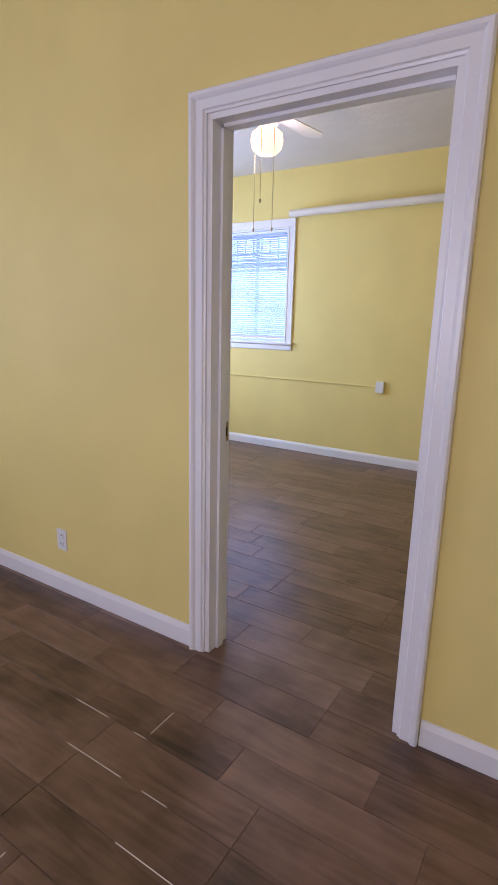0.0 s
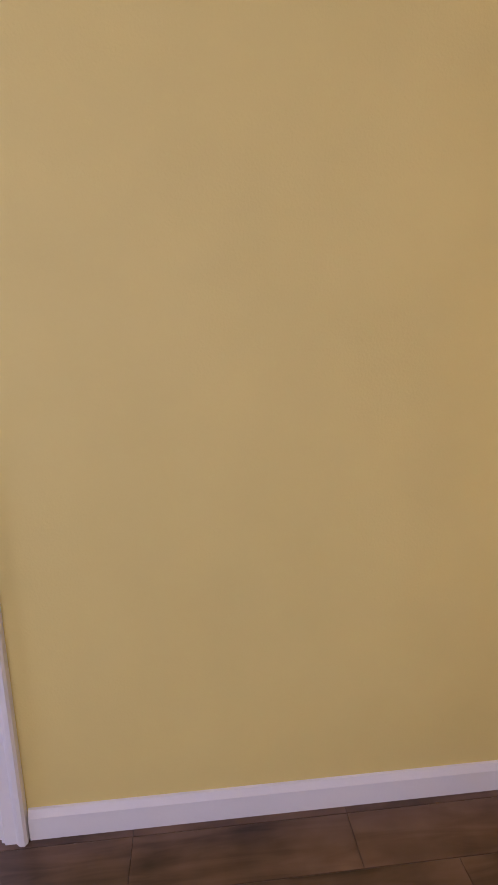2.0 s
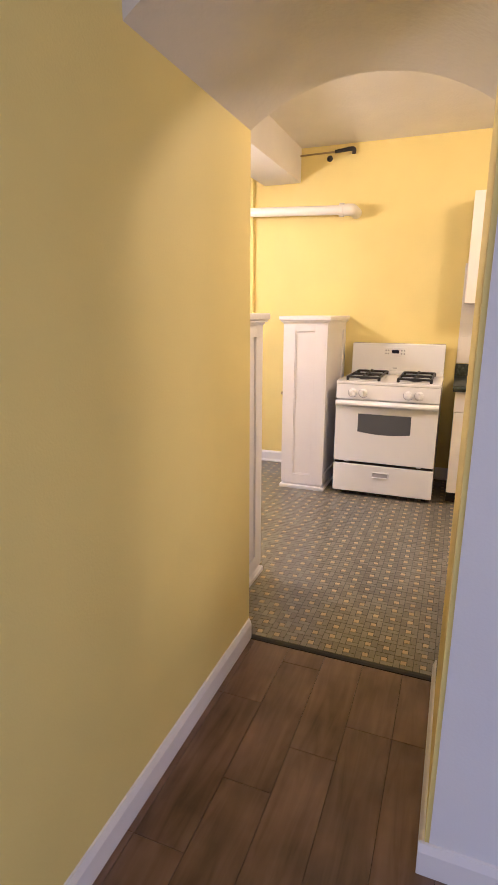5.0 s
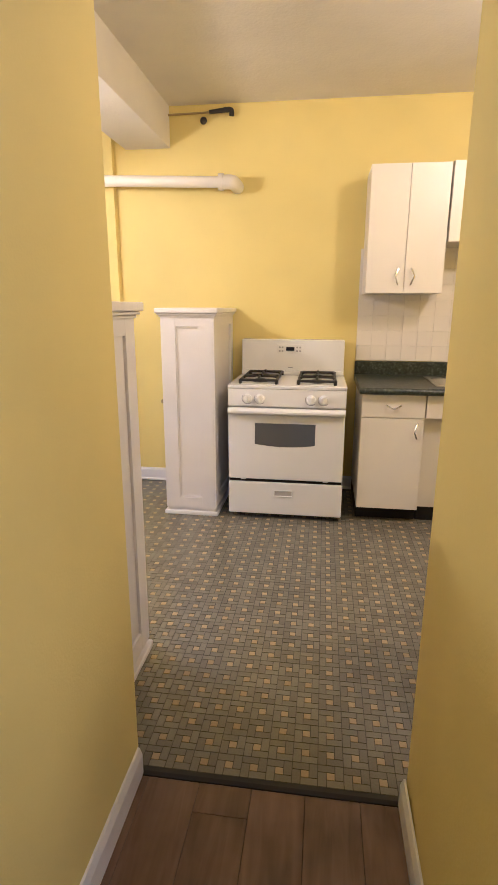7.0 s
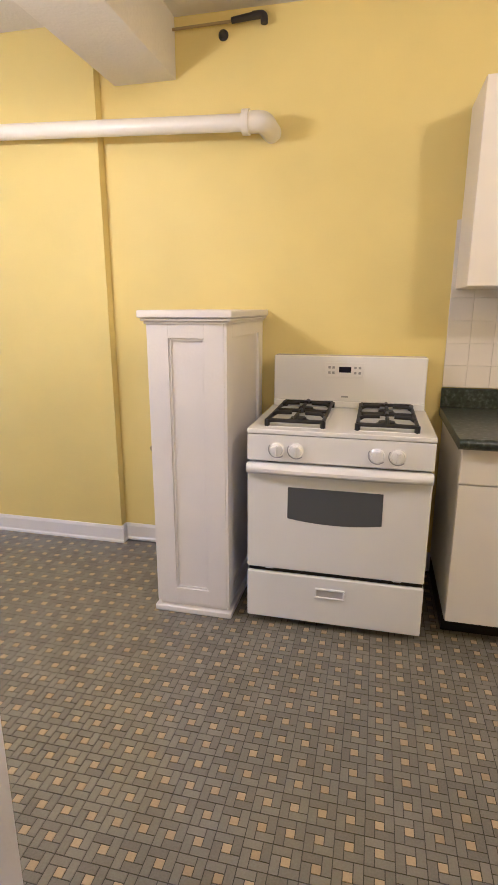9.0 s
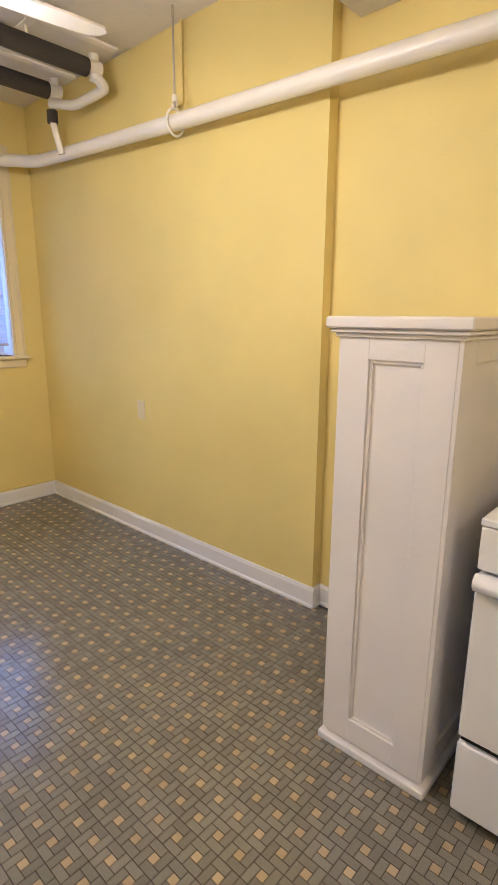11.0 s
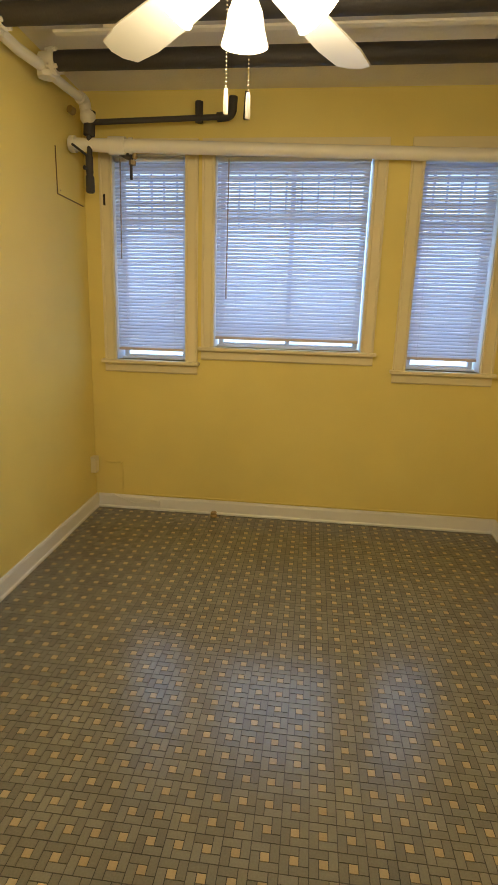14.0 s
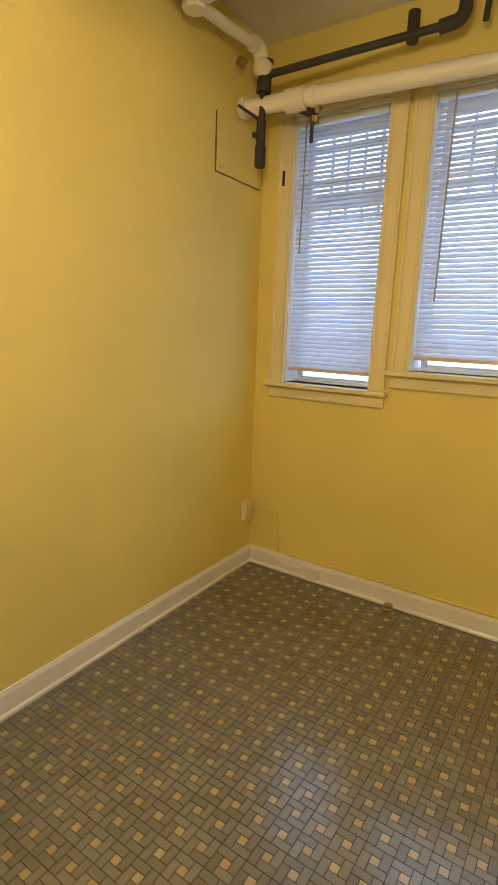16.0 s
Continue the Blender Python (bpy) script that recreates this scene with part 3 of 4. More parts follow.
SLATRAIL = mat("blind_rail", (0.80, 0.82, 0.86), 0.35)
BLINDRAIL = mat("blind_bottom_rail", (0.62, 0.50, 0.42), 0.4)
WAND = mat("wand_plastic", (0.42, 0.38, 0.33), 0.25)
window("window_1", XW, W1, 54, 54, 0.077, 5, CREAM, (0.045, 0.62), "narrow cream-cased window with guard bars and a blind")
window("window_2", XW, W2, 49, 54, 0.067, 9, CREAM, (0.075, 0.86), "wide cream-cased window with guard bars and a blind")
window("window_3", XW, W3, 54, 54, 0.082, 5, CREAM, None, "narrow cream-cased window with guard bars and a blind")
window("window_4", XB, WB, 50, 50, 0.05, 8, TRIM, None, "white-cased bedroom window with guard bars and a blind")


# ---- colonnade pillars between kitchen and nook ----
def pillar(y_wall, y_end, x0, x1, name_label, knob, h=1.335, low=0.125):
    s = 1 if y_end > y_wall else -1
    lo, hi = min(y_wall, y_end), max(y_wall, y_end)
    rail = 0.058
    p = empty("pillar_cabinet", label=name_label, category="cabinet", group="colonnade pillars")
    p.location = ((x0 + x1) / 2, y_end, 0)
    ox, oy = p.location.x, p.location.y

    def put(name, bm, material=PILLAR, label=""):
        bmesh.ops.translate(bm, vec=(-ox, -oy, 0), verts=bm.verts)
        return part(name, bm, material, p, label)
    put("body", box(x0 + 0.012, x1 - 0.012, lo + (0.012 if s < 0 else 0), hi - (0.012 if s > 0 else 0), 0.0, h))
    # end face: stiles, rails and an inner bead
    ye = y_end - s * 0.012
    st = 0.084
    xa, xb = x0 + 0.012, x1 - 0.012

    def strip(u0, u1, v0, v1):
        put("stile", box(u0, u1, min(ye, ye + s * 0.013), max(ye, ye + s * 0.013), v0, v1, 0.0007, 1))
    strip(xa, xa + st, 0.05, h)
    strip(xb - st, xb, 0.05, h)
    strip(xa + st, xb - st, h - rail, h)
    strip(xa + st, xb - st, 0.05, low)
    bead = bmesh.new()
    for u0, u1, v0, v1 in ((xa + st, xa + st + 0.010, low, h - rail), (xb - st - 0.010, xb - st, low, h - rail), (xa + st + 0.010, xb - st - 0.010, h - rail - 0.010, h - rail), (xa + st + 0.010, xb - st - 0.010, low, low + 0.010)):
        add_box(bead, u0, u1, min(ye, ye + s * 0.007), max(ye, ye + s * 0.007), v0, v1, 0.003, 2)
    put("panel_bead", bead)
    # long faces
    for xf, o in ((x1 - 0.012, 1), (x0 + 0.012, -1)):
        for v0, v1, u0, u1 in ((0.05, h, lo, lo + 0.09), (0.05, h, hi - 0.09 + (0 if s < 0 else 0), hi), (h - rail, h, lo + 0.09, hi - 0.09), (0.05, low, lo + 0.09, hi - 0.09)):
            put("stile", box(min(xf, xf + o * 0.012), max(xf, xf + o * 0.012), u0 + (0.001 if s < 0 else 0), u1 - (0.001 if s > 0 else 0), v0, v1, 0.0007, 1))
    # plinth and moulded cap
    put("plinth", box(x0 - 0.012, x1 + 0.012, lo - (0.012 if s < 0 else 0), hi + (0.012 if s > 0 else 0), 0.0, 0.03, 0.010, 3))
    cap = bmesh.new()
    for grow, za, zb, bev in ((0.008, h, h + 0.012, 0.004), (0.019, h + 0.012, h + 0.024, 0.006), (0.030, h + 0.024, h + 0.056, 0.011)):
        add_box(cap, x0 - grow, x1 + grow, lo - (grow if s < 0 else 0), hi + (grow if s > 0 else 0), za, zb, bev, 3)
    put("cap", cap, PILLAR, "moulded cap with thick worn paint")
    if knob:
        kb = lathe([(0.006, 0), (0.006, 0.012), (0.013, 0.018), (0.014, 0.024), (0.009, 0.030)], 14, turn=Matrix.Rotation(radians(-90), 3, "Y"), at=(x0, y_end - s * 0.06, 0.78))
        put("latch", kb, BRASS, "small brass latch")
    return p


pillar(YR, 4.545, -0.52, -0.17, "white painted panelled half-height pillar beside the stove", True)
pillar(2.475, 3.085, -0.52, -0.165, "white painted panelled half-height pillar at the passage", False, 1.362)

# low white cupboard front on the nook wall
lc = empty("low_cupboard", pose(-1.176, 2.415, 0, 0, 0, 1.77), "low white panelled cupboard built into the nook wall", "cabinet")
part("body", box(-0.68, 0.66, -0.03, 0.022, 0, 0.86, 0.002, 1), PILLAR, lc)
part("top", box(-0.683, 0.66, -0.03, 0.032, 0.86, 0.895, 0.008), PILLAR, lc)
part("plinth", box(-0.69, 0.66, -0.03, 0.034, 0, 0.09, 0.004), PILLAR, lc)
for u0, u1 in ((-0.60, -0.03), (0.03, 0.60)):
    d = part("door", box(u0, u1, 0.022, 0.034, 0.14, 0.82, 0.004), PILLAR, lc)
    part("knob", lathe([(0.005, 0), (0.005, 0.012), (0.013, 0.018), (0.010, 0.026)], 12, turn=Matrix.Rotation(radians(-90), 3, "X"), at=((u1 - 0.05) if u0 < 0 else (u0 + 0.05), 0.034, 0.5)), BRASS, d)


# ---- stove ----
def stove():
    x0, x1, yf = -0.083, 0.675, 4.535
    yb = 5.225
    w = x1 - x0
    s = empty("gas_stove", pose(x0, yf, 0), "white enamel gas stove with black grates", "stove")
    d = yb - yf

    def put(name, bm, material=ENAMEL, parent=s, label="", smooth=False):
        return part(name, bm, material, parent, label, smooth)
    put("body", box(0.004, w - 0.004, 0.045, d, 0.035, 0.893, 0.004))
    for fx in (0.06, w - 0.06):
        for fy in (0.10, d - 0.08):
            put("foot", lathe([(0.02, 0), (0.02, 0.01), (0.012, 0.014), (0.012, 0.036)], 12, at=(fx, fy, 0)), IRON)
    # cooktop with a raised rim
    top = box(-0.002, w + 0.002, 0.004, d - 0.02, 0.892, 0.912, 0.007, 3)
    put("cooktop", top)
    for cx in (0.19, w - 0.19):
        well = put("burner_well", box(cx - 0.128, cx + 0.128, 0.06, d - 0.13, 0.9105, 0.9145, 0.002, 1), ENAMEL)
        for cy in (0.185, d - 0.255):
            put("burner", lathe([(0.048, 0), (0.048, 0.006), (0.036, 0.010), (0.034, 0.018), (0.020, 0.021), (0, 0.021)], 20, at=(cx, cy, 0.9145)), IRON)
        g = bmesh.new()
        r = 0.0088
        zt = 0.950
        xa, xb, ya, yb2 = cx - 0.118, cx + 0.118, 0.07, d - 0.14
        tube([(xa, ya, zt - 0.012), (xb, ya, zt - 0.012)], r, 8, g)
        tube([(xa, yb2, zt - 0.012), (xb, yb2, zt - 0.012)], r, 8, g)
        tube([(xa, ya, zt - 0.012), (xa, yb2, zt - 0.012)], r, 8, g)
        tube([(xb, ya, zt - 0.012), (xb, yb2, zt - 0.012)], r, 8, g)
        tube([(xa, (ya + yb2) / 2, zt - 0.012), (xb, (ya + yb2) / 2, zt - 0.012)], r, 8, g)
        for cy in (0.185, d - 0.255):
            for ax, ay, bx, by in ((xa, cy, cx - 0.03, cy), (xb, cy, cx + 0.03, cy), (cx, cy - 0.115, cx, cy - 0.03), (cx, cy + 0.115, cx, cy + 0.03)):
                tube([(ax, ay, zt - 0.014), (ax * 0.75 + bx * 0.25, ay * 0.75 + by * 0.25, zt), (bx, by, zt + 0.002)], r, 8, g)
        for fx, fy in ((xa, ya), (xb, ya), (xa, yb2), (xb, yb2)):
            tube([(fx, fy, 0.913), (fx, fy, zt - 0.008)], r * 1.3, 8, g)
        put("grate", g, IRON, s, "black cast iron grate", True)
    # front control panel and knobs
    pan = bmesh.new()
    add_box(pan, 0.0, w, 0.006, 0.06, 0.775, 0.889, 0.008, 3)
    put("control_panel", pan)
    for kx in (0.128, 0.208, w - 0.222, w - 0.142):
        k = put("knob", lathe([(0.031, 0), (0.031, 0.006), (0.026, 0.010), (0.024, 0.026), (0.017, 0.030), (0, 0.030)], 24, turn=Matrix.Rotation(radians(90), 3, "X"), at=(kx, 0.006, 0.828)), ENAMEL, s, "", True)
        put("grip", box(kx - 0.006, kx + 0.006, -0.034, -0.018, 0.806, 0.850, 0.003), ENAMEL, k)
        arc = [(kx + 0.036 * math.cos(radians(a)), 0.0055, 0.828 + 0.036 * math.sin(radians(a))) for a in range(150, 330, 15)]
        put("dial_mark", tube(arc, 0.0022, 6), GREY, k)
    # oven door
    door = bmesh.new()
    add_box(door, 0.002, w - 0.002, 0.0, 0.042, 0.285, 0.765, 0.010, 3)
    od = put("oven_door", door)
    wx0, wx1, wz0, wz1 = 0.178, w - 0.188, 0.528, 0.668
    win = bmesh.new()
    n = 12
    lo = []
    hi = []
    for k in range(n + 1):
        t = k / n
        x = wx0 + (wx1 - wx0) * t
        lo.append((x, wz0 - 0.016 * (1 - (2 * t - 1) ** 2)))
        hi.append((x, wz1))
    for y in (-0.0015,):
        vs = [win.verts.new((x, y, z)) for x, z in lo] + [win.verts.new((x, y, z)) for x, z in reversed(hi)]
        f = win.faces.new(vs)
        ex = bmesh.ops.extrude_face_region(win, geom=[f])
        bmesh.ops.translate(win, vec=(0, 0.004, 0), verts=[v for v in ex["geom"] if isinstance(v, bmesh.types.BMVert)])
    put("oven_window", win, OVENGLASS, od, "dark grey oven window")
    hb = bmesh.new()
    prof = [(0.0, 0.0), (-0.030, 0.004), (-0.046, 0.018), (-0.046, 0.030), (-0.032, 0.042), (0.0, 0.046)]
    m = 16
    rings = []
    for k in range(m + 1):
        t = k / m
        x = 0.002 + (w - 0.004) * t
        bow = 0.55 + 0.45 * (1 - (2 * t - 1) ** 4)
        rings.append([hb.verts.new((x, py * bow, 0.722 + pz)) for py, pz in prof])
    for a, b in zip(rings, rings[1:]):
        for i in range(len(prof)):
            j = (i + 1) % len(prof)
            hb.faces.new((a[i], a[j], b[j], b[i]))
    hb.faces.new(rings[0])
    hb.faces.new(rings[-1][::-1])
    put("handle", hb, ENAMEL, od, "full-width white oven handle", True)
    # storage drawer
    dr = put("drawer", box(0.0, w, 0.004, 0.05, 0.037, 0.262, 0.012, 3))
    rim = bmesh.new()
    for a0, a1, b0, b1 in ((0.305, 0.435, 0.205, 0.213), (0.305, 0.435, 0.165, 0.173), (0.305, 0.313, 0.173, 0.205), (0.427, 0.435, 0.173, 0.205)):
        add_box(rim, a0, a1, -0.004, 0.006, b0, b1, 0.002, 1)
    put("pull_rim", rim, ENAMEL, dr)
    # flat grey fill: the shade of the pull's recess, put into the colour
    put("pull_recess_shade", box(0.313, 0.427, 0.0015, 0.006, 0.173, 0.205), PULLSHADE, dr)
    # black strip painting the shade between oven door and drawer
    put("gap_shade", box(0.006, w - 0.006, 0.02, 0.05, 0.262, 0.285), NEARBLACK)
    for gx in (0.10, w - 0.11):
        put("hinge_tab", box(gx - 0.018, gx + 0.018, 0.012, 0.024, 0.276, 0.287, 0.002, 1), ENAMEL)
    # backguard
    bg = bmesh.new()
    add_box(bg, 0.004, w - 0.004, d - 0.105, d - 0.01, 0.905, 1.168, 0.012, 3)
    bgo = put("backguard", bg)
    put("backguard_ledge", box(0.006, w - 0.006, d - 0.125, d - 0.10, 0.912, 0.945, 0.008, 3), ENAMEL, bgo)
    cp = put("clock_panel", box(0.265, 0.455, d - 0.1085, d - 0.104, 1.062, 1.138, 0.003, 1), ENAMEL, bgo)
    put("display", box(0.332, 0.392, d - 0.1105, d - 0.108, 1.088, 1.116), DISPLAY, cp, "dark clock display")
    for bx in (0.285, 0.305, 0.412, 0.434):
        for bz in (1.086, 1.112):
            put("button", box(bx - 0.006, bx + 0.006, d - 0.1100, d - 0.108, bz - 0.006, bz + 0.006, 0.001, 1), GREY, cp)
    put("badge", box(0.348, 0.382, d - 0.1065, d - 0.1045, 0.962, 0.970), GREY, bgo)


OVENGLASS = mat("grey_oven_glass", (0.10, 0.105, 0.115), 0.12)
# enamel greyed to stand in for shade inside the drawer pull
PULLSHADE = mat("pull_recess_shade", (0.45, 0.43, 0.42), 0.5)
stove()


# ---- kitchen cabinets ----
def bow_handle(p0, p1, out, r=0.0058):
    p0, p1, out = Vector(p0), Vector(p1), Vector(out)
    mid = (p0 + p1) / 2 + out * 0.030
    side = (p1 - p0).cross(out).normalized() * 0.020
    return tube([p0, p0 + out * 0.020, mid + side, p1 + out * 0.020, p1], r, 8, bend=0.012)


def base_unit(x0, x1, label, sink=False):
    yf, yb = 4.58, YR - 0.005
    c = empty("base_cabinet", pose(x0, yf, 0), label, "cabinet", "base cabinets")
    w, d = x1 - x0, yb - yf
    part("body", box(0.002, w - 0.002, 0.085 if sink else 0.018, d, 0.10, 0.872, 0.002, 1), BUILT, c)
    part("toe_kick", box(0.004, w - 0.002, 0.10, d - 0.02, 0.0, 0.10), NEARBLACK, c)
    if not sink:
        dr = part("drawer", box(0.003, w - 0.003, 0.0, 0.019, 0.722, 0.868, 0.003), BUILT, c)
        part("handle", bow_handle((w / 2 - 0.045, 0.001, 0.800), (w / 2 + 0.045, 0.001, 0.800), (0, -1, 0)), CHROME, dr, "bent chrome handle")
        do = part("door", box(0.003, w - 0.003, 0.0, 0.019, 0.105, 0.715, 0.003), BUILT, c)
        part("handle", bow_handle((w - 0.045, 0.001, 0.690), (w - 0.045, 0.001, 0.590), (0, -1, 0)), CHROME, do, "bent chrome handle")
    else:
        part("false_front", box(0.003, w - 0.003, 0.0, 0.086, 0.722, 0.868, 0.003), BUILT, c)
        for u0, u1, hx in ((0.003, w / 2 - 0.002, w / 2 - 0.04), (w / 2 + 0.002, w - 0.003, w / 2 + 0.04)):
            do = part("door", box(u0, u1, 0.072, 0.087, 0.105, 0.718, 0.003), BUILT, c)
            part("handle", bow_handle((hx, 0.073, 0.690), (hx, 0.073, 0.590), (0, -1, 0)), CHROME, do, "bent chrome handle")


base_unit(0.772, 1.170, "cream-white base cabinet with a drawer and a door")
base_unit(1.172, 2.02, "cream-white sink base cabinet with two doors", True)


def worktop():
    x0, x1, yf, yb = 0.755, XE - 0.01, 4.545, YR - 0.004
    w = empty("worktop", pose(x0, yf, 0.872), "dark green speckled laminate worktop with a sink cutout", "worktop")
    sx0, sx1, sy0, sy1 = 1.255 - x0, 1.82 - x0, 0.12, 0.56
    bm = bmesh.new()
    L, D = x1 - x0, yb - yf
    for a0, a1, b0, b1 in ((0, sx0, 0, D), (sx1, L, 0, D), (sx0, sx1, 0, sy0), (sx0, sx1, sy1, D)):
        add_box(bm, a0, a1, b0, b1, 0.0, 0.042)
    bmesh.ops.remove_doubles(bm, verts=bm.verts, dist=1e-5)
    part("slab", bm, COUNTER, w)
    part("front_edge", tube([(0, 0.003, 0.021), (L, 0.003, 0.021)], 0.0208, 12), COUNTER, w, smooth=True)
    part("upstand", box(0, L, D - 0.022, D, 0.042, 0.140, 0.004), COUNTER, w)
    s = empty("kitchen_sink", pose(x0 + sx0, yf + sy0, 0.914), "stainless steel drop-in kitchen sink", "sink")
    W, H = sx1 - sx0, sy1 - sy0
    rim = bmesh.new()
    for a0, a1, b0, b1 in ((-0.02, W + 0.02, -0.02, 0.012), (-0.02, W + 0.02, H - 0.06, H + 0.02), (-0.02, 0.012, 0.012, H - 0.06), (W - 0.012, W + 0.02, 0.012, H - 0.06)):
        add_box(rim, a0, a1, b0, b1, 0.0005, 0.006, 0.002, 1)
    part("rim", rim, STEEL, s)
    bowl = bmesh.new()
    for a0, a1, b0, b1, c0, c1 in ((0.006, W - 0.006, 0.006, 0.010, -0.16, 0.001), (0.006, W - 0.006, H - 0.064, H - 0.060, -0.16, 0.001), (0.006, 0.010, 0.010, H - 0.064, -0.16, 0.001), (W - 0.010, W - 0.006, 0.010, H - 0.064, -0.16, 0.001), (0.006, W - 0.006, 0.006, H - 0.060, -0.164, -0.16)):
        add_box(bowl, a0, a1, b0, b1, c0, c1)
    part("bowl", bowl, STEEL, s)
    part("drain", lathe([(0.045, 0), (0.045, 0.003), (0.03, 0.004), (0.028, 0.001)], 20, at=(W / 2, H / 2, -0.160)), CHROME, s)
    f = empty("faucet", pose(x0 + sx0 + W / 2, yf + sy0 + H - 0.03, 0.92), "chrome kitchen faucet with a clear knob", "faucet")
    part("base", box(-0.10, 0.10, -0.022, 0.022, 0, 0.018, 0.008, 3), CHROME, f)
    part("spout", tube([(0, 0, 0.01), (0, 0, 0.10), (0, -0.08, 0.155), (0, -0.20, 0.12)], 0.011, 12, bend=0.05), CHROME, f, smooth=True)
    for hx in (-0.085, 0.085):
        part("knob", lathe([(0.010, 0.016), (0.010, 0.034), (0.022, 0.040), (0.026, 0.058), (0.018, 0.074), (0, 0.076)], 14, at=(hx, 0, 0)), CHROME, f, smooth=True)


worktop()


def wall_unit(x0, x1, z0, z1, label, doors=2):
    yf, yb = 4.885, YR - 0.003
    c = empty("wall_cabinet", pose(x0, yf, z0), label, "cabinet", "wall cabinets")
    w, d, h = x1 - x0, yb - yf, z1 - z0
    part("body", box(0.001, w - 0.001, 0.019, d, 0, h, 0.002, 1), BUILT, c)
    e = w / doors
    for k in range(doors):
        do = part("door", box(k * e + 0.0015, (k + 1) * e - 0.0015, 0.0, 0.018, 0.002, h - 0.002, 0.003), BUILT, c)
        hx = (k + 1) * e - 0.04 if k == 0 else k * e + 0.04
        ends = ((hx, 0.001, 0.155), (hx, 0.001, 0.055))
        part("handle", bow_handle(*(ends if k == 0 else ends[::-1]), (0, -1, 0)), CHROME, do, "bent chrome handle")


wall_unit(0.775, 1.262, 1.487, 2.265, "cream-white two-door wall cabinet over the worktop")
wall_unit(1.272, 2.03, 1.80, 2.272, "cream-white short wall cabinet over the sink")


# ---- fridge ----
def fridge():
    x0, x1, y0, y1 = 0.990, 1.705, 2.51, 3.235
    f = empty("fridge", pose(x0, y0, 0), "white top-freezer fridge with textured sides", "fridge")
    w, d = x1 - x0, y1 - y0
    h = 1.67
    part("body", box(0, w, 0, d - 0.075, 0.03, h, 0.008), ENAMEL, f)
    part("gasket", box(0.006, w - 0.006, d - 0.075, d - 0.062, 0.09, h - 0.01), GREY, f, "grey door gasket")
    a = part("fridge_door", box(0, w, d - 0.062, d, 0.085, 1.075, 0.010, 3), ENAMEL, f)
    b = part("freezer_door", box(0, w, d - 0.062, d, 1.090, h, 0.010, 3), ENAMEL, f)
    part("handle", box(0.03, 0.06, d, d + 0.045, 0.62, 1.05, 0.010, 3), ENAMEL, a)
    part("handle", box(0.03, 0.06, d, d + 0.045, 1.115, 1.42, 0.010, 3), ENAMEL, b)
    part("hinge", box(-0.004, 0.05, d - 0.055, d - 0.02, 1.076, 1.089, 0.002, 1), GREY, f)
    part("kick_plate", box(0.01, w - 0.01, d - 0.10, d - 0.075, 0.0, 0.085), NEARBLACK, f)
    for fx in (0.06, w - 0.06):
        part("foot", lathe([(0.02, 0), (0.02, 0.03)], 12, at=(fx, 0.1, 0)), IRON, f)


fridge()


# ---- pipes ----
ROD = mat("dull_steel_rod", (0.42, 0.38, 0.30), 0.5)


def white_main():
    p = empty("heating_pipe", pose(0, 0, 0), "thick white painted heating pipe along the walls", "pipe")
    r = 0.037
    zc, yp, xp = 2.222, YF - 0.115, XW + 0.12
    pts = [(-0.20, yp, zc), (-1.83, yp, zc + 0.055), (-3.18, yp, zc + 0.115), (xp, yp - 0.20, zc + 0.13), (xp + 0.01, 4.0, zc + 0.150), (xp + 0.12, 2.36, zc + 0.165)]
    part("main", tube(pts, r, 20, bend=0.09), PIPEP, p, smooth=True)
    # end elbow turning into the far wall
    part("elbow", tube([(-0.215, yp, zc), (-0.135, yp, zc), (-0.130, YR + 0.02, zc)], r * 1.25, 20, bend=0.045), PIPEP, p, smooth=True)
    part("collar", tube([(-0.232, yp, zc + 0.002), (-0.200, yp, zc + 0.001)], r * 1.45, 20), PIPEP, p, smooth=True)
    # flange collars near the window end
    part("collar", tube([(xp + 0.098, 2.60, zc + 0.163), (xp + 0.093, 2.70, zc + 0.162)], r * 1.35, 20), PIPEP, p, smooth=True)
    part("collar", tube([(xp + 0.090, 2.72, zc + 0.162), (xp + 0.089, 2.745, zc + 0.162)], r * 1.22, 20), PIPEP, p, smooth=True)
    part("collar", tube([(xp + 0.120, 2.37, zc + 0.166), (xp + 0.119, 2.40, zc + 0.166)], r * 1.25, 20), PIPEP, p, smooth=True)
    # hanger
    hx, hz = -1.83, zc + 0.055
    ring = [(hx, yp + 0.052 * math.cos(radians(a)), hz + 0.058 * math.sin(radians(a))) for a in range(0, 361, 20)]
    part("hanger_ring", tube(ring, 0.006, 8), PIPEP, p)
    part("hanger_rod", tube([(hx, yp, hz + 0.056), (hx, yp, ZC)], 0.005, 8), ROD, p, "thin dull steel hanger rod")
    part("hanger_nut", lathe([(0.013, 0), (0.013, 0.03)], 6, at=(hx, yp, hz + 0.085)), PIPEP, p)


white_main()

wc = empty("wall_conduit", pose(-1.895, YF, 0), "thin painted conduit running down to the heating pipe", "conduit")
part("run", tube([(0, -0.012, ZC), (0, -0.012, 2.40), (0, -0.075, 2.385)], 0.0075, 8, bend=0.02), YELLOW, wc, smooth=True)
part("bushing", tube([(0, -0.05, 2.387), (0, -0.072, 2.382)], 0.014, 10), PIPEP, wc, smooth=True)


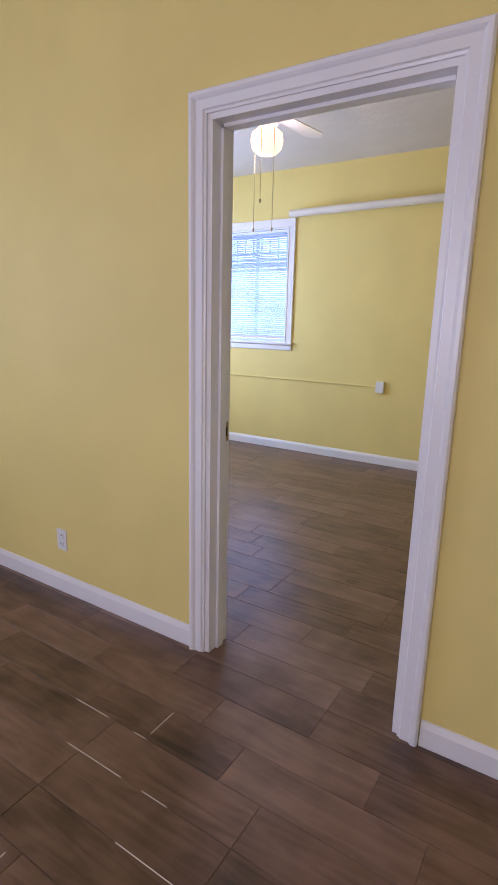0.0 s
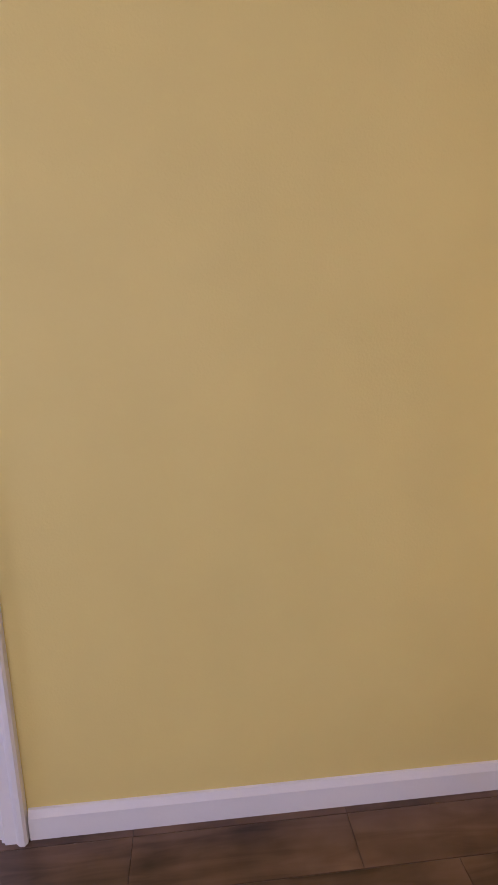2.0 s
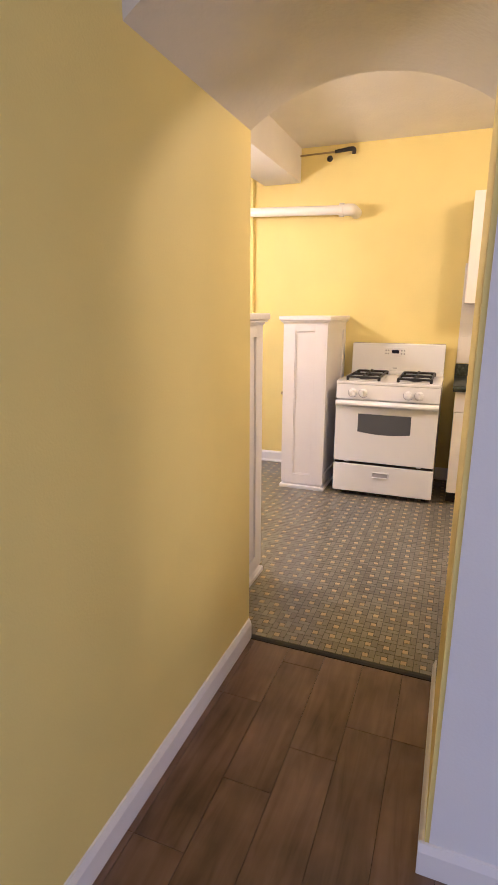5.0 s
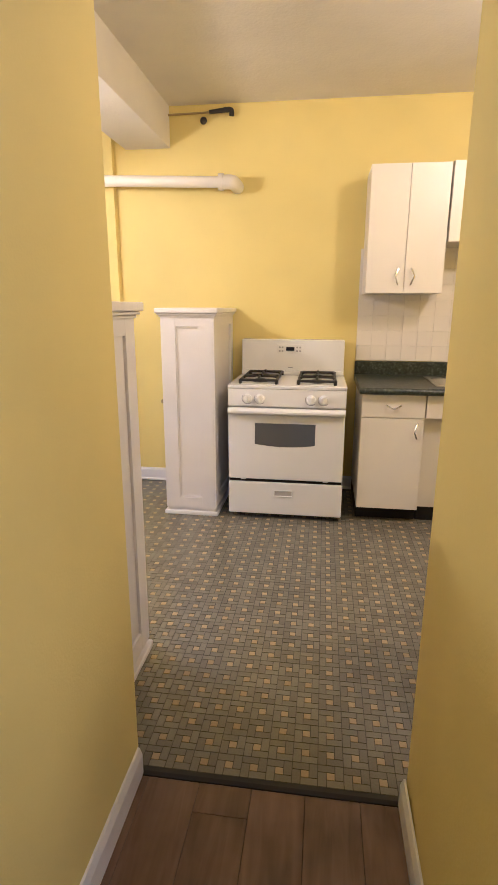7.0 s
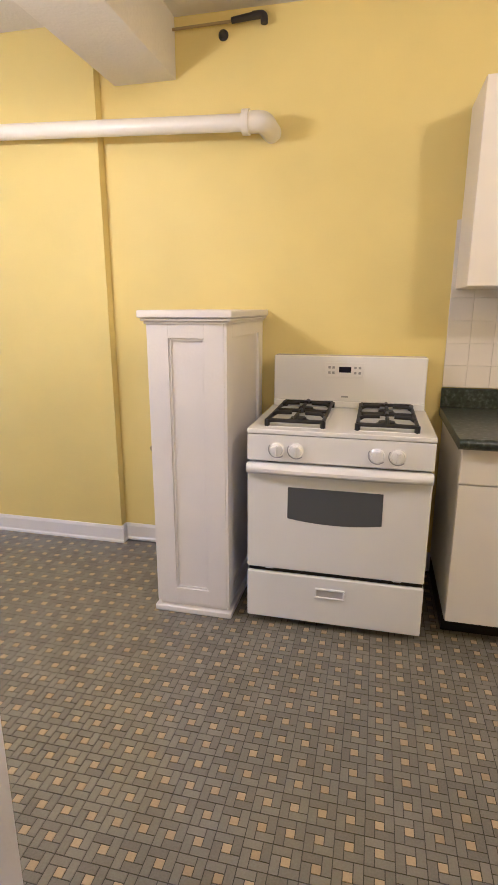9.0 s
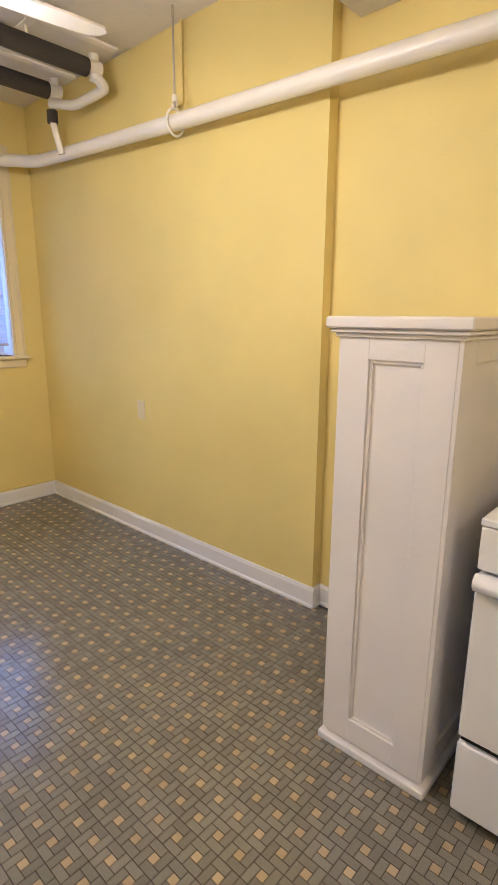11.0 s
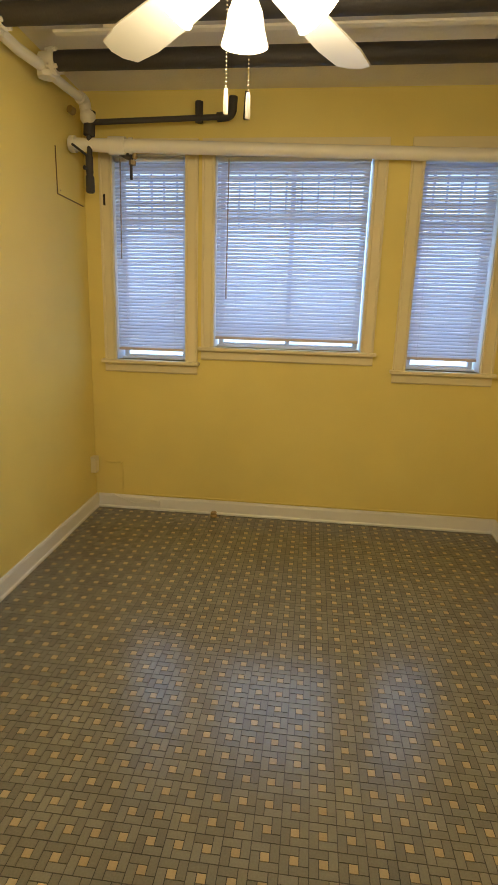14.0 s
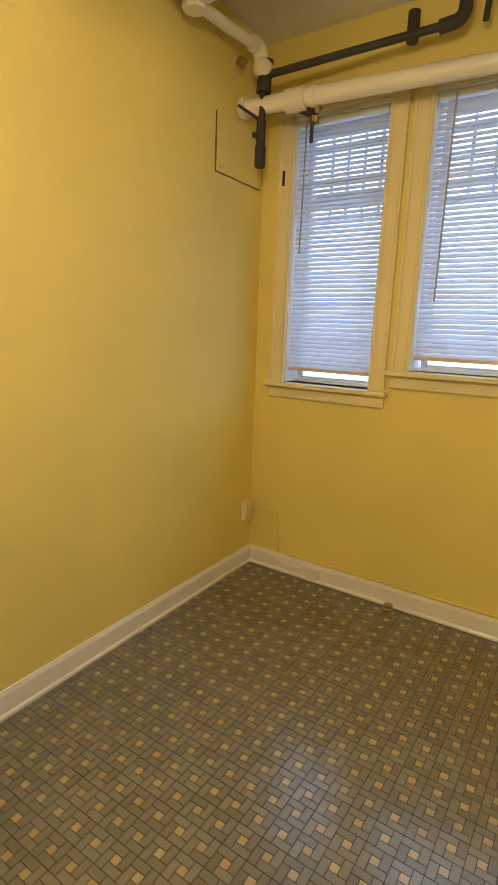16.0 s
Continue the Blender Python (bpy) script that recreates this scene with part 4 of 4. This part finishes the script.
def radiator():
    """Two dark ceiling pipes with painted return bends at both ends."""
    r = empty("ceiling_radiator", pose(0, 0, 0), "ceiling-hung radiator of two dark pipes with white fittings", "radiator")
    for x, z, ya, yb in ((-2.80, 2.618, 2.53, 4.965), (-2.38, 2.620, 2.50, 4.96)):
        part("pipe", tube([(x, ya, z), (x, yb, z)], 0.044, 20), DARKPIPE, r, "dark unpainted pipe", True)
        part("end_fitting", tube([(x, yb - 0.005, z + 0.005), (x, yb + 0.075, z + 0.005)], [0.034, 0.040], 14), PIPEP, r, smooth=True)
        part("end_fitting", tube([(x, ya + 0.005, z), (x, ya - 0.07, z)], [0.048, 0.040], 14), PIPEP, r, smooth=True)
        part("valve", tube([(x, yb + 0.045, z + 0.07), (x, yb + 0.045, z - 0.05)], 0.026, 12), PIPEP, r, smooth=True)
    part("cross_pipe", tube([(-2.80, 4.98, 2.555), (-2.66, 5.05, 2.53), (-2.36, 5.06, 2.545), (-2.38, 5.00, 2.60)], 0.026, 12, bend=0.05), PIPEP, r, smooth=True)
    part("stem", tube([(-2.80, 4.985, 2.52), (-2.80, 4.985, 2.455)], 0.030, 12), DARKPIPE, r, smooth=True)
    part("drop_pipe", tube([(-2.80, 4.985, 2.46), (-2.79, 5.02, 2.30)], 0.018, 12), PIPEP, r, smooth=True)
    # the other end: painted bends stepping down to the corner
    for x, z, y in ((-2.38, 2.620, 2.50), (-2.80, 2.618, 2.53)):
        u = part("union", tube([(x, y + 0.012, z), (x, y - 0.012, z)], 0.060, 18), PIPEP, r, "thick painted cast union", True)
        for a in range(45, 405, 90):
            bx, bz = x + 0.050 * math.cos(radians(a)), z + 0.050 * math.sin(radians(a))
            part("bolt", tube([(bx, y + 0.026, bz), (bx, y - 0.030, bz)], 0.010, 6), PIPEP, u)
        part("elbow", tube([(x, y - 0.01, z - 0.004), (x, y - 0.052, z - 0.006), (x - 0.055, y - 0.056, z - 0.030)], 0.040, 14, bend=0.03), PIPEP, r, smooth=True)
        part("end_nut", lathe([(0.044, 0), (0.048, 0.008), (0.048, 0.030), (0.040, 0.040)], 8, at=(x - 0.012, y - 0.05, z - 0.070)), PIPEP, r, smooth=True)
    part("cross_pipe", tube([(-2.43, 2.445, 2.592), (-2.60, 2.452, 2.585), (-2.77, 2.470, 2.590)], 0.026, 12), PIPEP, r, smooth=True)
    part("corner_pipe", tube([(-2.85, 2.472, 2.588), (-3.06, 2.462, 2.602), (-3.265, 2.475, 2.610), (-3.285, 2.482, 2.50)], 0.024, 12, bend=0.05), PIPEP, r, smooth=True)
    part("corner_elbow", tube([(-3.215, 2.472, 2.607), (-3.268, 2.476, 2.609), (-3.280, 2.480, 2.555)], 0.034, 14, bend=0.035), PIPEP, r, smooth=True)
    for x, z in ((-2.62, 2.655), (-2.22, 2.672)):
        part("hanger_bar", box(x - 0.02, x + 0.02, 2.62, 5.03, z - 0.006, z + 0.006, 0.002, 1), PIPEP, r, "flat white hanger bar")
        part("hanger_bar", box(x - 0.075, x - 0.062, 2.62, 4.98, z + 0.020, z + 0.032, 0.002, 1), PIPEP, r)
    for y in (2.95, 4.65):
        part("hanger_strap", box(-2.95, -2.15, y - 0.02, y + 0.02, 2.700, 2.708), PIPEP, r)
        for x in (-2.80, -2.38):
            part("hanger_rod", tube([(x, y, 2.63), (x, y, ZC)], 0.006, 8), PIPEP, r)
        part("hanger_plate", prism([(-2.66, y - 0.09), (-2.60, y + 0.03), (-2.60, y - 0.09)], 2.662, 2.70), PIPEP, r)


radiator()


def gas_line():
    g = empty("dark_pipe_run", pose(0, 0, 0), "dark iron pipe run with valves above the windows", "pipe")
    x = XW + 0.16
    part("run", tube([(x + 0.09, 2.50, 2.50), (x - 0.01, 3.27, 2.555)], 0.016, 12), DARKPIPE, g, smooth=True)
    part("elbow", tube([(x - 0.01, 3.24, 2.553), (x - 0.01, 3.33, 2.56), (x - 0.01, 3.335, 2.66)], 0.026, 12, bend=0.04), DARKPIPE, g, smooth=True)
    part("riser", tube([(x - 0.05, 3.40, 2.555), (x - 0.05, 3.41, 2.70)], 0.012, 10), DARKPIPE, g, smooth=True)
    part("riser", tube([(x - 0.02, 3.13, 2.53), (x - 0.02, 3.13, 2.64)], [0.024, 0.024], 12), DARKPIPE, g, smooth=True)
    part("tee", tube([(x + 0.09, 2.50, 2.56), (x + 0.09, 2.49, 2.43)], 0.033, 12), DARKPIPE, g, smooth=True)
    part("union", lathe([(0.03, 0), (0.045, 0.02), (0.045, 0.05), (0.03, 0.07)], 14, at=(x + 0.10, 2.49, 2.49)), PIPEP, g, smooth=True)
    part("plug", tube([(x + 0.16, 2.43, 2.535), (x + 0.19, 2.42, 2.54)], 0.022, 10), BRASS, g, smooth=True)
    part("down_pipe", tube([(x + 0.09, 2.49, 2.45), (x + 0.09, 2.485, 2.12)], 0.016, 12), DARKPIPE, g, smooth=True)
    part("coupling", lathe([(0.018, 0), (0.026, 0.008), (0.026, 0.09), (0.020, 0.10), (0.022, 0.12), (0.022, 0.20), (0.017, 0.21)], 12, at=(x + 0.09, 2.485, 2.115)), DARKPIPE, g, smooth=True)
    part("side_port", tube([(x + 0.09, 2.485, 2.25), (x + 0.125, 2.465, 2.25)], 0.012, 10), DARKPIPE, g, smooth=True)
    part("brace", tube([(x + 0.20, 2.43, 2.355), (x + 0.09, 2.485, 2.315)], 0.007, 8), DARKPIPE, g, smooth=True)
    # drain valve hanging from the white pipe
    v = empty("drain_valve", pose(XW + 0.19, 2.70, 2.335), "small dark valve with a lever under the pipe", "valve")
    part("body", tube([(0.01, -0.06, 0.03), (0, 0.0, 0.0), (0.005, 0.03, -0.01)], 0.020, 12), DARKPIPE, v, smooth=True)
    part("nut", lathe([(0.022, 0), (0.022, 0.025)], 6, at=(0.0, 0.03, -0.05)), BRASS, v)
    part("lever", box(0.012, 0.020, 0.020, 0.036, -0.135, -0.005, 0.003), DARKPIPE, v)
    part("cap", lathe([(0.010, 0), (0.016, 0.01), (0.016, 0.03), (0.010, 0.04)], 10, at=(0.01, 0.05, -0.02)), BRASS, v)
    part("clip", box(XW + 0.002, XW + 0.016, 2.470, 2.485, 2.09, 2.16, 0.003), IRON, g)


gas_line()

# patched plaster square in the corner of the nook wall
SEAM = mat("dark_seam", (0.16, 0.10, 0.035), 0.8)
pt = empty("access_panel", pose(-3.31, 2.349, 2.20, 0, 0, 1.77), "yellow painted access panel outlined on the wall", "panel")
part("plate", box(-0.190, 0.190, -0.012, 0.0075, -0.120, 0.130, 0.002, 1), YELLOW, pt)
part("seam", box(-0.194, 0.194, -0.012, 0.0050, -0.1245, 0.130), SEAM, pt, "dark open seam round the panel")
part("screw", lathe([(0.004, 0), (0.004, 0.003)], 10, at=(0.165, 0.0075, -0.10), turn=Matrix.Rotation(radians(-90), 3, "X")), BRASS, pt)

# sprinkler stub high on the far wall
sp = empty("wall_pipe_stub", pose(0, 0, 0), "dark pipe stub with an elbow high on the wall", "pipe")
part("thin_pipe", tube([(-0.64, YR - 0.03, 2.690), (-0.30, YR - 0.03, 2.695)], 0.007, 8), BRASS, sp, smooth=True)
part("fitting", tube([(-0.32, YR - 0.035, 2.695), (-0.20, YR - 0.035, 2.705)], [0.013, 0.016], 12), DARKPIPE, sp, smooth=True)
part("elbow", tube([(-0.22, YR - 0.035, 2.705), (-0.165, YR - 0.035, 2.705), (-0.165, YR - 0.035, 2.668)], 0.017, 12, bend=0.03), DARKPIPE, sp, smooth=True)
ps = empty("wall_plug", pose(-0.37, YR, 2.655), "dark round plug in the wall", "plug")
part("cap", lathe([(0.026, -0.004), (0.022, 0.010), (0.013, 0.018), (0, 0.018)], 14, turn=Matrix.Rotation(radians(90), 3, "X")), DARKPIPE, ps, smooth=True)


# ---- ceiling fans ----
def kitchen_fan():
    f = empty("ceiling_fan", pose(FAN[0], FAN[1], -0.05), "white ceiling fan with four lit glass shades", "ceiling fan")
    part("canopy", lathe([(0.065, ZC + 0.05), (0.065, ZC + 0.03), (0.045, ZC - 0.005), (0.018, ZC - 0.015)], 24), PIPEP, f, smooth=True)
    part("downrod", tube([(0, 0, ZC), (0, 0, 2.42)], 0.013, 12), PIPEP, f, smooth=True)
    part("motor", lathe([(0.03, 2.43), (0.09, 2.42), (0.125, 2.39), (0.125, 2.32), (0.10, 2.285), (0.06, 2.275)], 28), PIPEP, f, smooth=True)
    part("light_hub", lathe([(0.06, 2.276), (0.075, 2.265), (0.075, 2.235), (0.045, 2.21), (0.02, 2.20), (0, 2.20)], 24), PIPEP, f, smooth=True)
    for k in range(5):
        a = radians(72 * k + 10)
        m = Matrix.Rotation(a, 4, "Z")
        bm = bmesh.new()
        outline = [(0.16, -0.050), (0.30, -0.062), (0.52, -0.072), (0.63, -0.060), (0.655, -0.020), (0.655, 0.020), (0.63, 0.060), (0.52, 0.072), (0.30, 0.062), (0.16, 0.050)]
        prism(outline, 0, 0.006, bm)
        bmesh.ops.transform(bm, matrix=m @ Matrix.Translation((0, 0, 2.270)) @ Matrix.Rotation(radians(11), 4, "X"), verts=bm.verts)
        b = part("blade", bm, PLASTIC, f)
        br = bmesh.new()
        add_box(br, 0.10, 0.24, -0.014, 0.014, 2.262, 2.270, 0.003, 1)
        bmesh.ops.transform(br, matrix=m, verts=br.verts)
        part("blade_bracket", br, PIPEP, b)
    for k in range(4):
        a = radians(90 * k + 8)
        c, s = math.cos(a), math.sin(a)
        arm = part("lamp_arm", tube([(0.05 * c, 0.05 * s, 2.25), (0.08 * c, 0.08 * s, 2.25), (0.105 * c, 0.105 * s, 2.232)], 0.011, 10, bend=0.03), PIPEP, f, smooth=True)
        tilt = Matrix.Rotation(a, 3, "Z") @ Matrix.Rotation(radians(-40), 3, "Y")
        sh = part("shade", lathe([(0.022, 0.0), (0.028, -0.011), (0.043, -0.040), (0.050, -0.076), (0.062, -0.112), (0.060, -0.113), (0.047, -0.076), (0.040, -0.040), (0.025, -0.011), (0.020, -0.002)], 24, at=(0.10 * c, 0.10 * s, 2.25), turn=tilt), GLOBE, f, "lit frosted glass shade", True)
        sh.visible_shadow = False
    for (cx, cy), zb in (((0.040, -0.036), 1.935), ((0.087, 0.022), 1.908)):
        ch = bmesh.new()
        z = 2.205
        while z > zb + 0.053:
            bmesh.ops.create_icosphere(ch, subdivisions=1, radius=0.0020, matrix=Matrix.Translation((cx, cy, z)))
            z -= 0.0085
        c = part("pull_chain", ch, CHAIN, f)
        part("pull_knob", lathe([(0.003, zb + 0.054), (0.005, zb + 0.048), (0.0062, zb + 0.008), (0.005, zb), (0, zb)], 12, at=(cx, cy, 0)), PLASTIC, c, "white pull knob", True)


kitchen_fan()


def bedroom_fan():
    x, y = -1.55, -1.62
    f = empty("bedroom_ceiling_fan", pose(x, y, 0), "white bedroom ceiling fan with one warm globe", "ceiling fan")
    part("canopy", lathe([(0.08, ZB), (0.08, ZB - 0.03), (0.03, ZB - 0.06)], 24), PLASTIC, f, smooth=True)
    part("motor", lathe([(0.03, ZB - 0.05), (0.12, ZB - 0.10), (0.12, ZB - 0.20), (0.07, ZB - 0.25), (0.07, ZB - 0.30)], 28), PLASTIC, f, smooth=True)
    for k in range(5):
        m = Matrix.Rotation(radians(72 * k + 30), 4, "Z")
        bm = prism([(0.14, -0.05), (0.55, -0.068), (0.62, -0.03), (0.62, 0.03), (0.55, 0.068), (0.14, 0.05)], ZB - 0.222, ZB - 0.215)
        bmesh.ops.transform(bm, matrix=m, verts=bm.verts)
        part("blade", bm, PLASTIC, f)
    g = part("globe", lathe([(0.050, ZB - 0.30), (0.062, ZB - 0.325), (0.098, ZB - 0.355), (0.105, ZB - 0.40), (0.095, ZB - 0.445), (0.06, ZB - 0.475), (0, ZB - 0.485)], 28), WGLOBE, f, "lit opal glass globe", True)
    g.visible_shadow = False
    for cx, cy, zb in ((0.10, 0.02, 2.17), (-0.02, -0.10, 2.02), (0.06, 0.09, 2.0)):
        c = part("pull_chain", tube([(cx, cy, ZB - 0.30), (cx, cy, zb)], 0.0022, 6), CHAIN, f)
        part("pull_knob", lathe([(0.003, zb), (0.008, zb - 0.012), (0.003, zb - 0.026)], 10, at=(cx, cy, 0)), BRASS, c)


bedroom_fan()

# flush dome lamp on the kitchen ceiling
kl = empty("ceiling_lamp", pose(LAMP[0], LAMP[1], 0), "white flush dome ceiling lamp, lit", "ceiling lamp")
part("base", lathe([(0.15, ZC), (0.15, ZC - 0.03), (0.12, ZC - 0.045)], 28), PLASTIC, kl, smooth=True)
dome = part("dome", lathe([(0.135, ZC - 0.035), (0.14, ZC - 0.08), (0.10, ZC - 0.14), (0.04, ZC - 0.165), (0, ZC - 0.168)], 28), WGLOBE, kl, "lit opal dome", True)
dome.visible_shadow = False


# ---- outlets, plates, cables ----
def outlet(m, label):
    o = empty("wall_outlet", m, label, "outlet")
    part("plate", box(-0.035, 0.035, -0.006, 0.0, -0.057, 0.057, 0.003), PLASTIC, o)
    for z in (-0.024, 0.024):
        s = part("socket", box(-0.017, 0.017, -0.009, -0.005, z - 0.014, z + 0.014, 0.003), PLASTIC, o)
        for u in (-0.006, 0.006):
            part("slot", box(u - 0.0015, u + 0.0015, -0.0096, -0.0088, z - 0.002, z + 0.007), NEARBLACK, s)
    return o


outlet(pose(0.0, -1.845, 0.29, 0, 0, 90), "white double wall outlet above the baseboard")
bp = empty("blank_plate", pose(-2.35, YF, 0.82), "yellow painted blank wall plate", "plate")
part("plate", box(-0.035, 0.035, -0.007, 0.0, -0.057, 0.057, 0.003), CREAM, bp)
for z in (-0.04, 0.04):
    part("screw", lathe([(0.003, 0), (0.003, 0.002)], 8, turn=Matrix.Rotation(radians(90), 3, "X"), at=(0, -0.007, z)), YELLOW, bp)

# surface box and cable track in the bedroom
sb = empty("surface_outlet", pose(XB, -1.405, 0.793), "white surface outlet box at the end of a cable track", "outlet")
part("box", box(0.0, 0.035, -0.04, 0.04, -0.055, 0.055, 0.005), PLASTIC, sb)
part("track", box(0.0, 0.012, -2.7, -0.04, -0.008, 0.008, 0.002, 1), YELLOW, sb, "painted cable track")
bpipe = empty("bedroom_pipe", pose(XB + 0.10, 0, 2.50), "white painted pipe high along the bedroom wall", "pipe")
part("run", tube([(0, -2.45, -0.02), (0, 1.1, 0.015)], 0.036, 16), PIPEP, bpipe, smooth=True)

# low corner box with cable, and small boxes on the baseboard
cb = empty("corner_outlet", pose(-3.47, 2.343, 0.345), "cream painted surface box low in the corner", "outlet")
part("box", box(-0.03, 0.03, 0.0, 0.038, -0.058, 0.058, 0.004), CREAM, cb)
cd = empty("cable_conduit", pose(XW, 2.47, 0), "thin painted conduit from the corner box to the baseboard", "conduit")
part("run", tube([(0.008, -0.05, 0.352), (0.008, 0.075, 0.352), (0.008, 0.078, 0.118)], 0.006, 8, bend=0.012), YELLOW, cd, smooth=True)
jb = empty("cable_box", pose(XW + 0.016, 2.79, 0.055), "small white cable junction box on the baseboard", "cable box")
part("box", box(0, 0.022, -0.035, 0.035, -0.026, 0.026, 0.004), TRIM, jb)
part("cable", tube([(0.006, -0.035, 0.01), (0.012, -0.16, 0.0), (0.004, -0.27, 0.035), (0.002, -0.33, 0.06)], 0.004, 8), TRIM, jb, smooth=True)
fk = empty("pipe_cap", pose(XW + 0.055, 3.235, 0), "small brass pipe cap on the floor by the baseboard", "pipe cap")
part("cap", lathe([(0.026, 0), (0.028, 0.012), (0.022, 0.018), (0.022, 0.034), (0.012, 0.040), (0, 0.040)], 14), BRASS, fk, smooth=True)


# ---- splash tiles ----
splash = structure("wall_tile_splash", box(0.758, XE - 0.01, YR - 0.006, YR + 0.001, 1.015, 1.80), TILEGROUT, "white square wall tiles behind the worktop", "wall tiles")
bm = bmesh.new()
add_box(bm, -0.0536, 0.0536, -0.005, 0.003, -0.0536, 0.0536, 0.0012, 1)
wt_me = mesh_of(bm, "tile", WTILE)
for i in range(14):
    for j in range(7):
        x, z = 0.812 + 0.108 * i, 1.07 + 0.108 * j
        if z > 1.52 and x < 1.26:
            continue
        t = new("tile", wt_me)
        t.parent = splash
        t.location = (x, YR - 0.0065, z)


# ---- plank floor pieces ----
def plank_mesh(length, width):
    bm = bmesh.new()
    g = 0.0006
    add_box(bm, -width / 2 + g, width / 2 - g, -length / 2 + g, length / 2 - g, -0.012, 0.0)
    top = [e for e in bm.edges if all(v.co.z > -0.001 for v in e.verts)]
    bmesh.ops.bevel(bm, geom=top, offset=0.0008, segments=1, affect="EDGES")
    return mesh_of(bm, "plank", PLANK)


PW, PL = 0.1594, 0.61
plank_me = {}


def lay_planks(x0, x1, y0, y1, phase):
    n = int(round((x1 - x0) / PW))
    rng = random.Random(phase)
    for i in range(n):
        xa = x0 + i * PW
        xb = min(xa + PW, x1)
        at = y0 - rng.choice((0.0, 0.15, 0.20, 0.31, 0.41, 0.50)) - 0.02
        while at < y1:
            a, b = max(at, y0), min(at + PL, y1)
            at += PL
            if b - a < 0.03:
                continue
            key = (round(b - a, 3), round(xb - xa, 3))
            if key not in plank_me:
                plank_me[key] = plank_mesh(*key)
            p = new("plank", plank_me[key])
            p.parent = wood_floor
            p.location = ((xa + xb) / 2, (a + b) / 2, rng.uniform(-0.0006, 0.0004))


PX = 0.035 - PW      # first joint line
lay_planks(PX, PX + 6 * PW, -2.6, Y1 - 0.012, 3)
lay_planks(PX + 6 * PW, PX + 16 * PW, -2.6, Y0, 4)
lay_planks(PX - 22 * PW, PX, -4.1, 1.2, 5)

# pale grout left in a few plank joints
gr = tagged(new("grout_streaks"), "pale grout streaks in the plank joints", "grout", kind="structure")
for x, y, L, across in ((PX + 4 * PW, -1.06, 0.165, 0), (PX + 5 * PW, -0.875, 0.25, 0), (PX + 4 * PW, -0.82, 0.05, 0), (PX + 5 * PW, -0.61, 0.10, 0), (PX + 6 * PW, -0.50, 0.21, 0), (PX + 3.45 * PW, -0.795, 0.12, 1), (PX + 7.4 * PW, -0.83, 0.08, 1)):
    bm = bmesh.new()
    if across:
        add_box(bm, x - L / 2, x + L / 2, y - 0.0013, y + 0.0013, -0.003, 0.0005)
    else:
        add_box(bm, x - 0.0013, x + 0.0013, y - L / 2, y + L / 2, -0.003, 0.0005)
    part("streak", bm, GROUTW, gr)


# ---- mosaic floor pieces ----
P = 0.0797
U = P / 3
GX, GY = -1.1640, 3.6600     # centre of one tan square


def tile_box(w, h, material):
    bm = bmesh.new()
    g = 0.0013
    add_box(bm, -w / 2 + g, w / 2 - g, -h / 2 + g, h / 2 - g, -0.004, 0.0)
    bmesh.ops.delete(bm, geom=[f for f in bm.faces if f.normal.z < -0.5], context="FACES")
    return mesh_of(bm, "tile", material)


dot_me = tile_box(U, U, GOLD_P)
wide_me, tall_me = tile_box(2 * U, U, TILE_P), tile_box(U, 2 * U, TILE_P)
CELL = ((-0.5, 1.0, 2, 1), (1.0, 0.5, 1, 2), (0.5, -1.0, 2, 1), (-1.0, -0.5, 1, 2))
joined = {"stone": ([], []), "dot": ([], [])}
jr = random.Random(11)


def push(kind, cx, cy, w, h, z):
    vs, fs = joined[kind]
    g = 0.0013
    n = len(vs)
    xs, ys = (cx - w / 2 + g, cx + w / 2 - g), (cy - h / 2 + g, cy + h / 2 - g)
    vs.extend([(xs[0], ys[0], z), (xs[1], ys[0], z), (xs[1], ys[1], z), (xs[0], ys[1], z), (xs[0], ys[0], -0.004), (xs[1], ys[0], -0.004), (xs[1], ys[1], -0.004), (xs[0], ys[1], -0.004)])
    fs.extend([(n, n + 1, n + 2, n + 3), (n, n + 4, n + 5, n + 1), (n + 1, n + 5, n + 6, n + 2), (n + 2, n + 6, n + 7, n + 3), (n + 3, n + 7, n + 4, n)])


i0, i1 = int((XW - GX) / P) - 1, int((XE - GX) / P) + 1
j0, j1 = int((2.36 - GY) / P) - 1, int((YR - GY) / P) + 1
for i in range(i0, i1 + 1):
    for j in range(j0, j1 + 1):
        cx, cy = GX + i * P, GY + j * P
        lowest = Y1 + 0.062 - P / 2 if cx > -0.05 else 2.40
        if cx < XW + 0.03 or cx > XE - 0.04 or cy < lowest - 0.03 or cy > YR - 0.02:
            continue
        own_dot = -2.30 < cx < -0.93 and 3.28 < cy < 4.62
        own_tile = -1.72 < cx < -1.02 and 3.44 < cy < 4.16
        z = jr.uniform(-0.0004, 0.0003)
        if own_dot:
            t = new("tan_tile", dot_me)
            t.parent, t.location = tile_floor, (cx, cy, z)
        else:
            push("dot", cx, cy, U, U, z)
        for ux, uy, w, h in CELL:
            z = jr.uniform(-0.0006, 0.0003)
            if own_tile:
                t = new("tile", wide_me if w == 2 else tall_me)
                t.parent, t.location = tile_floor, (cx + ux * U, cy + uy * U, z)
            else:
                push("stone", cx + ux * U, cy + uy * U, w * U, h * U, z)
for kind, material, name in (("stone", TILE_J, "mosaic_tiles"), ("dot", GOLD_J, "tan_mosaic_tiles")):
    me = bpy.data.meshes.new(name)
    me.from_pydata(joined[kind][0], [], joined[kind][1])
    me.materials.append(material)
    o = new(name, me)
    o.parent = tile_floor
    tagged(o, kind="stuff")
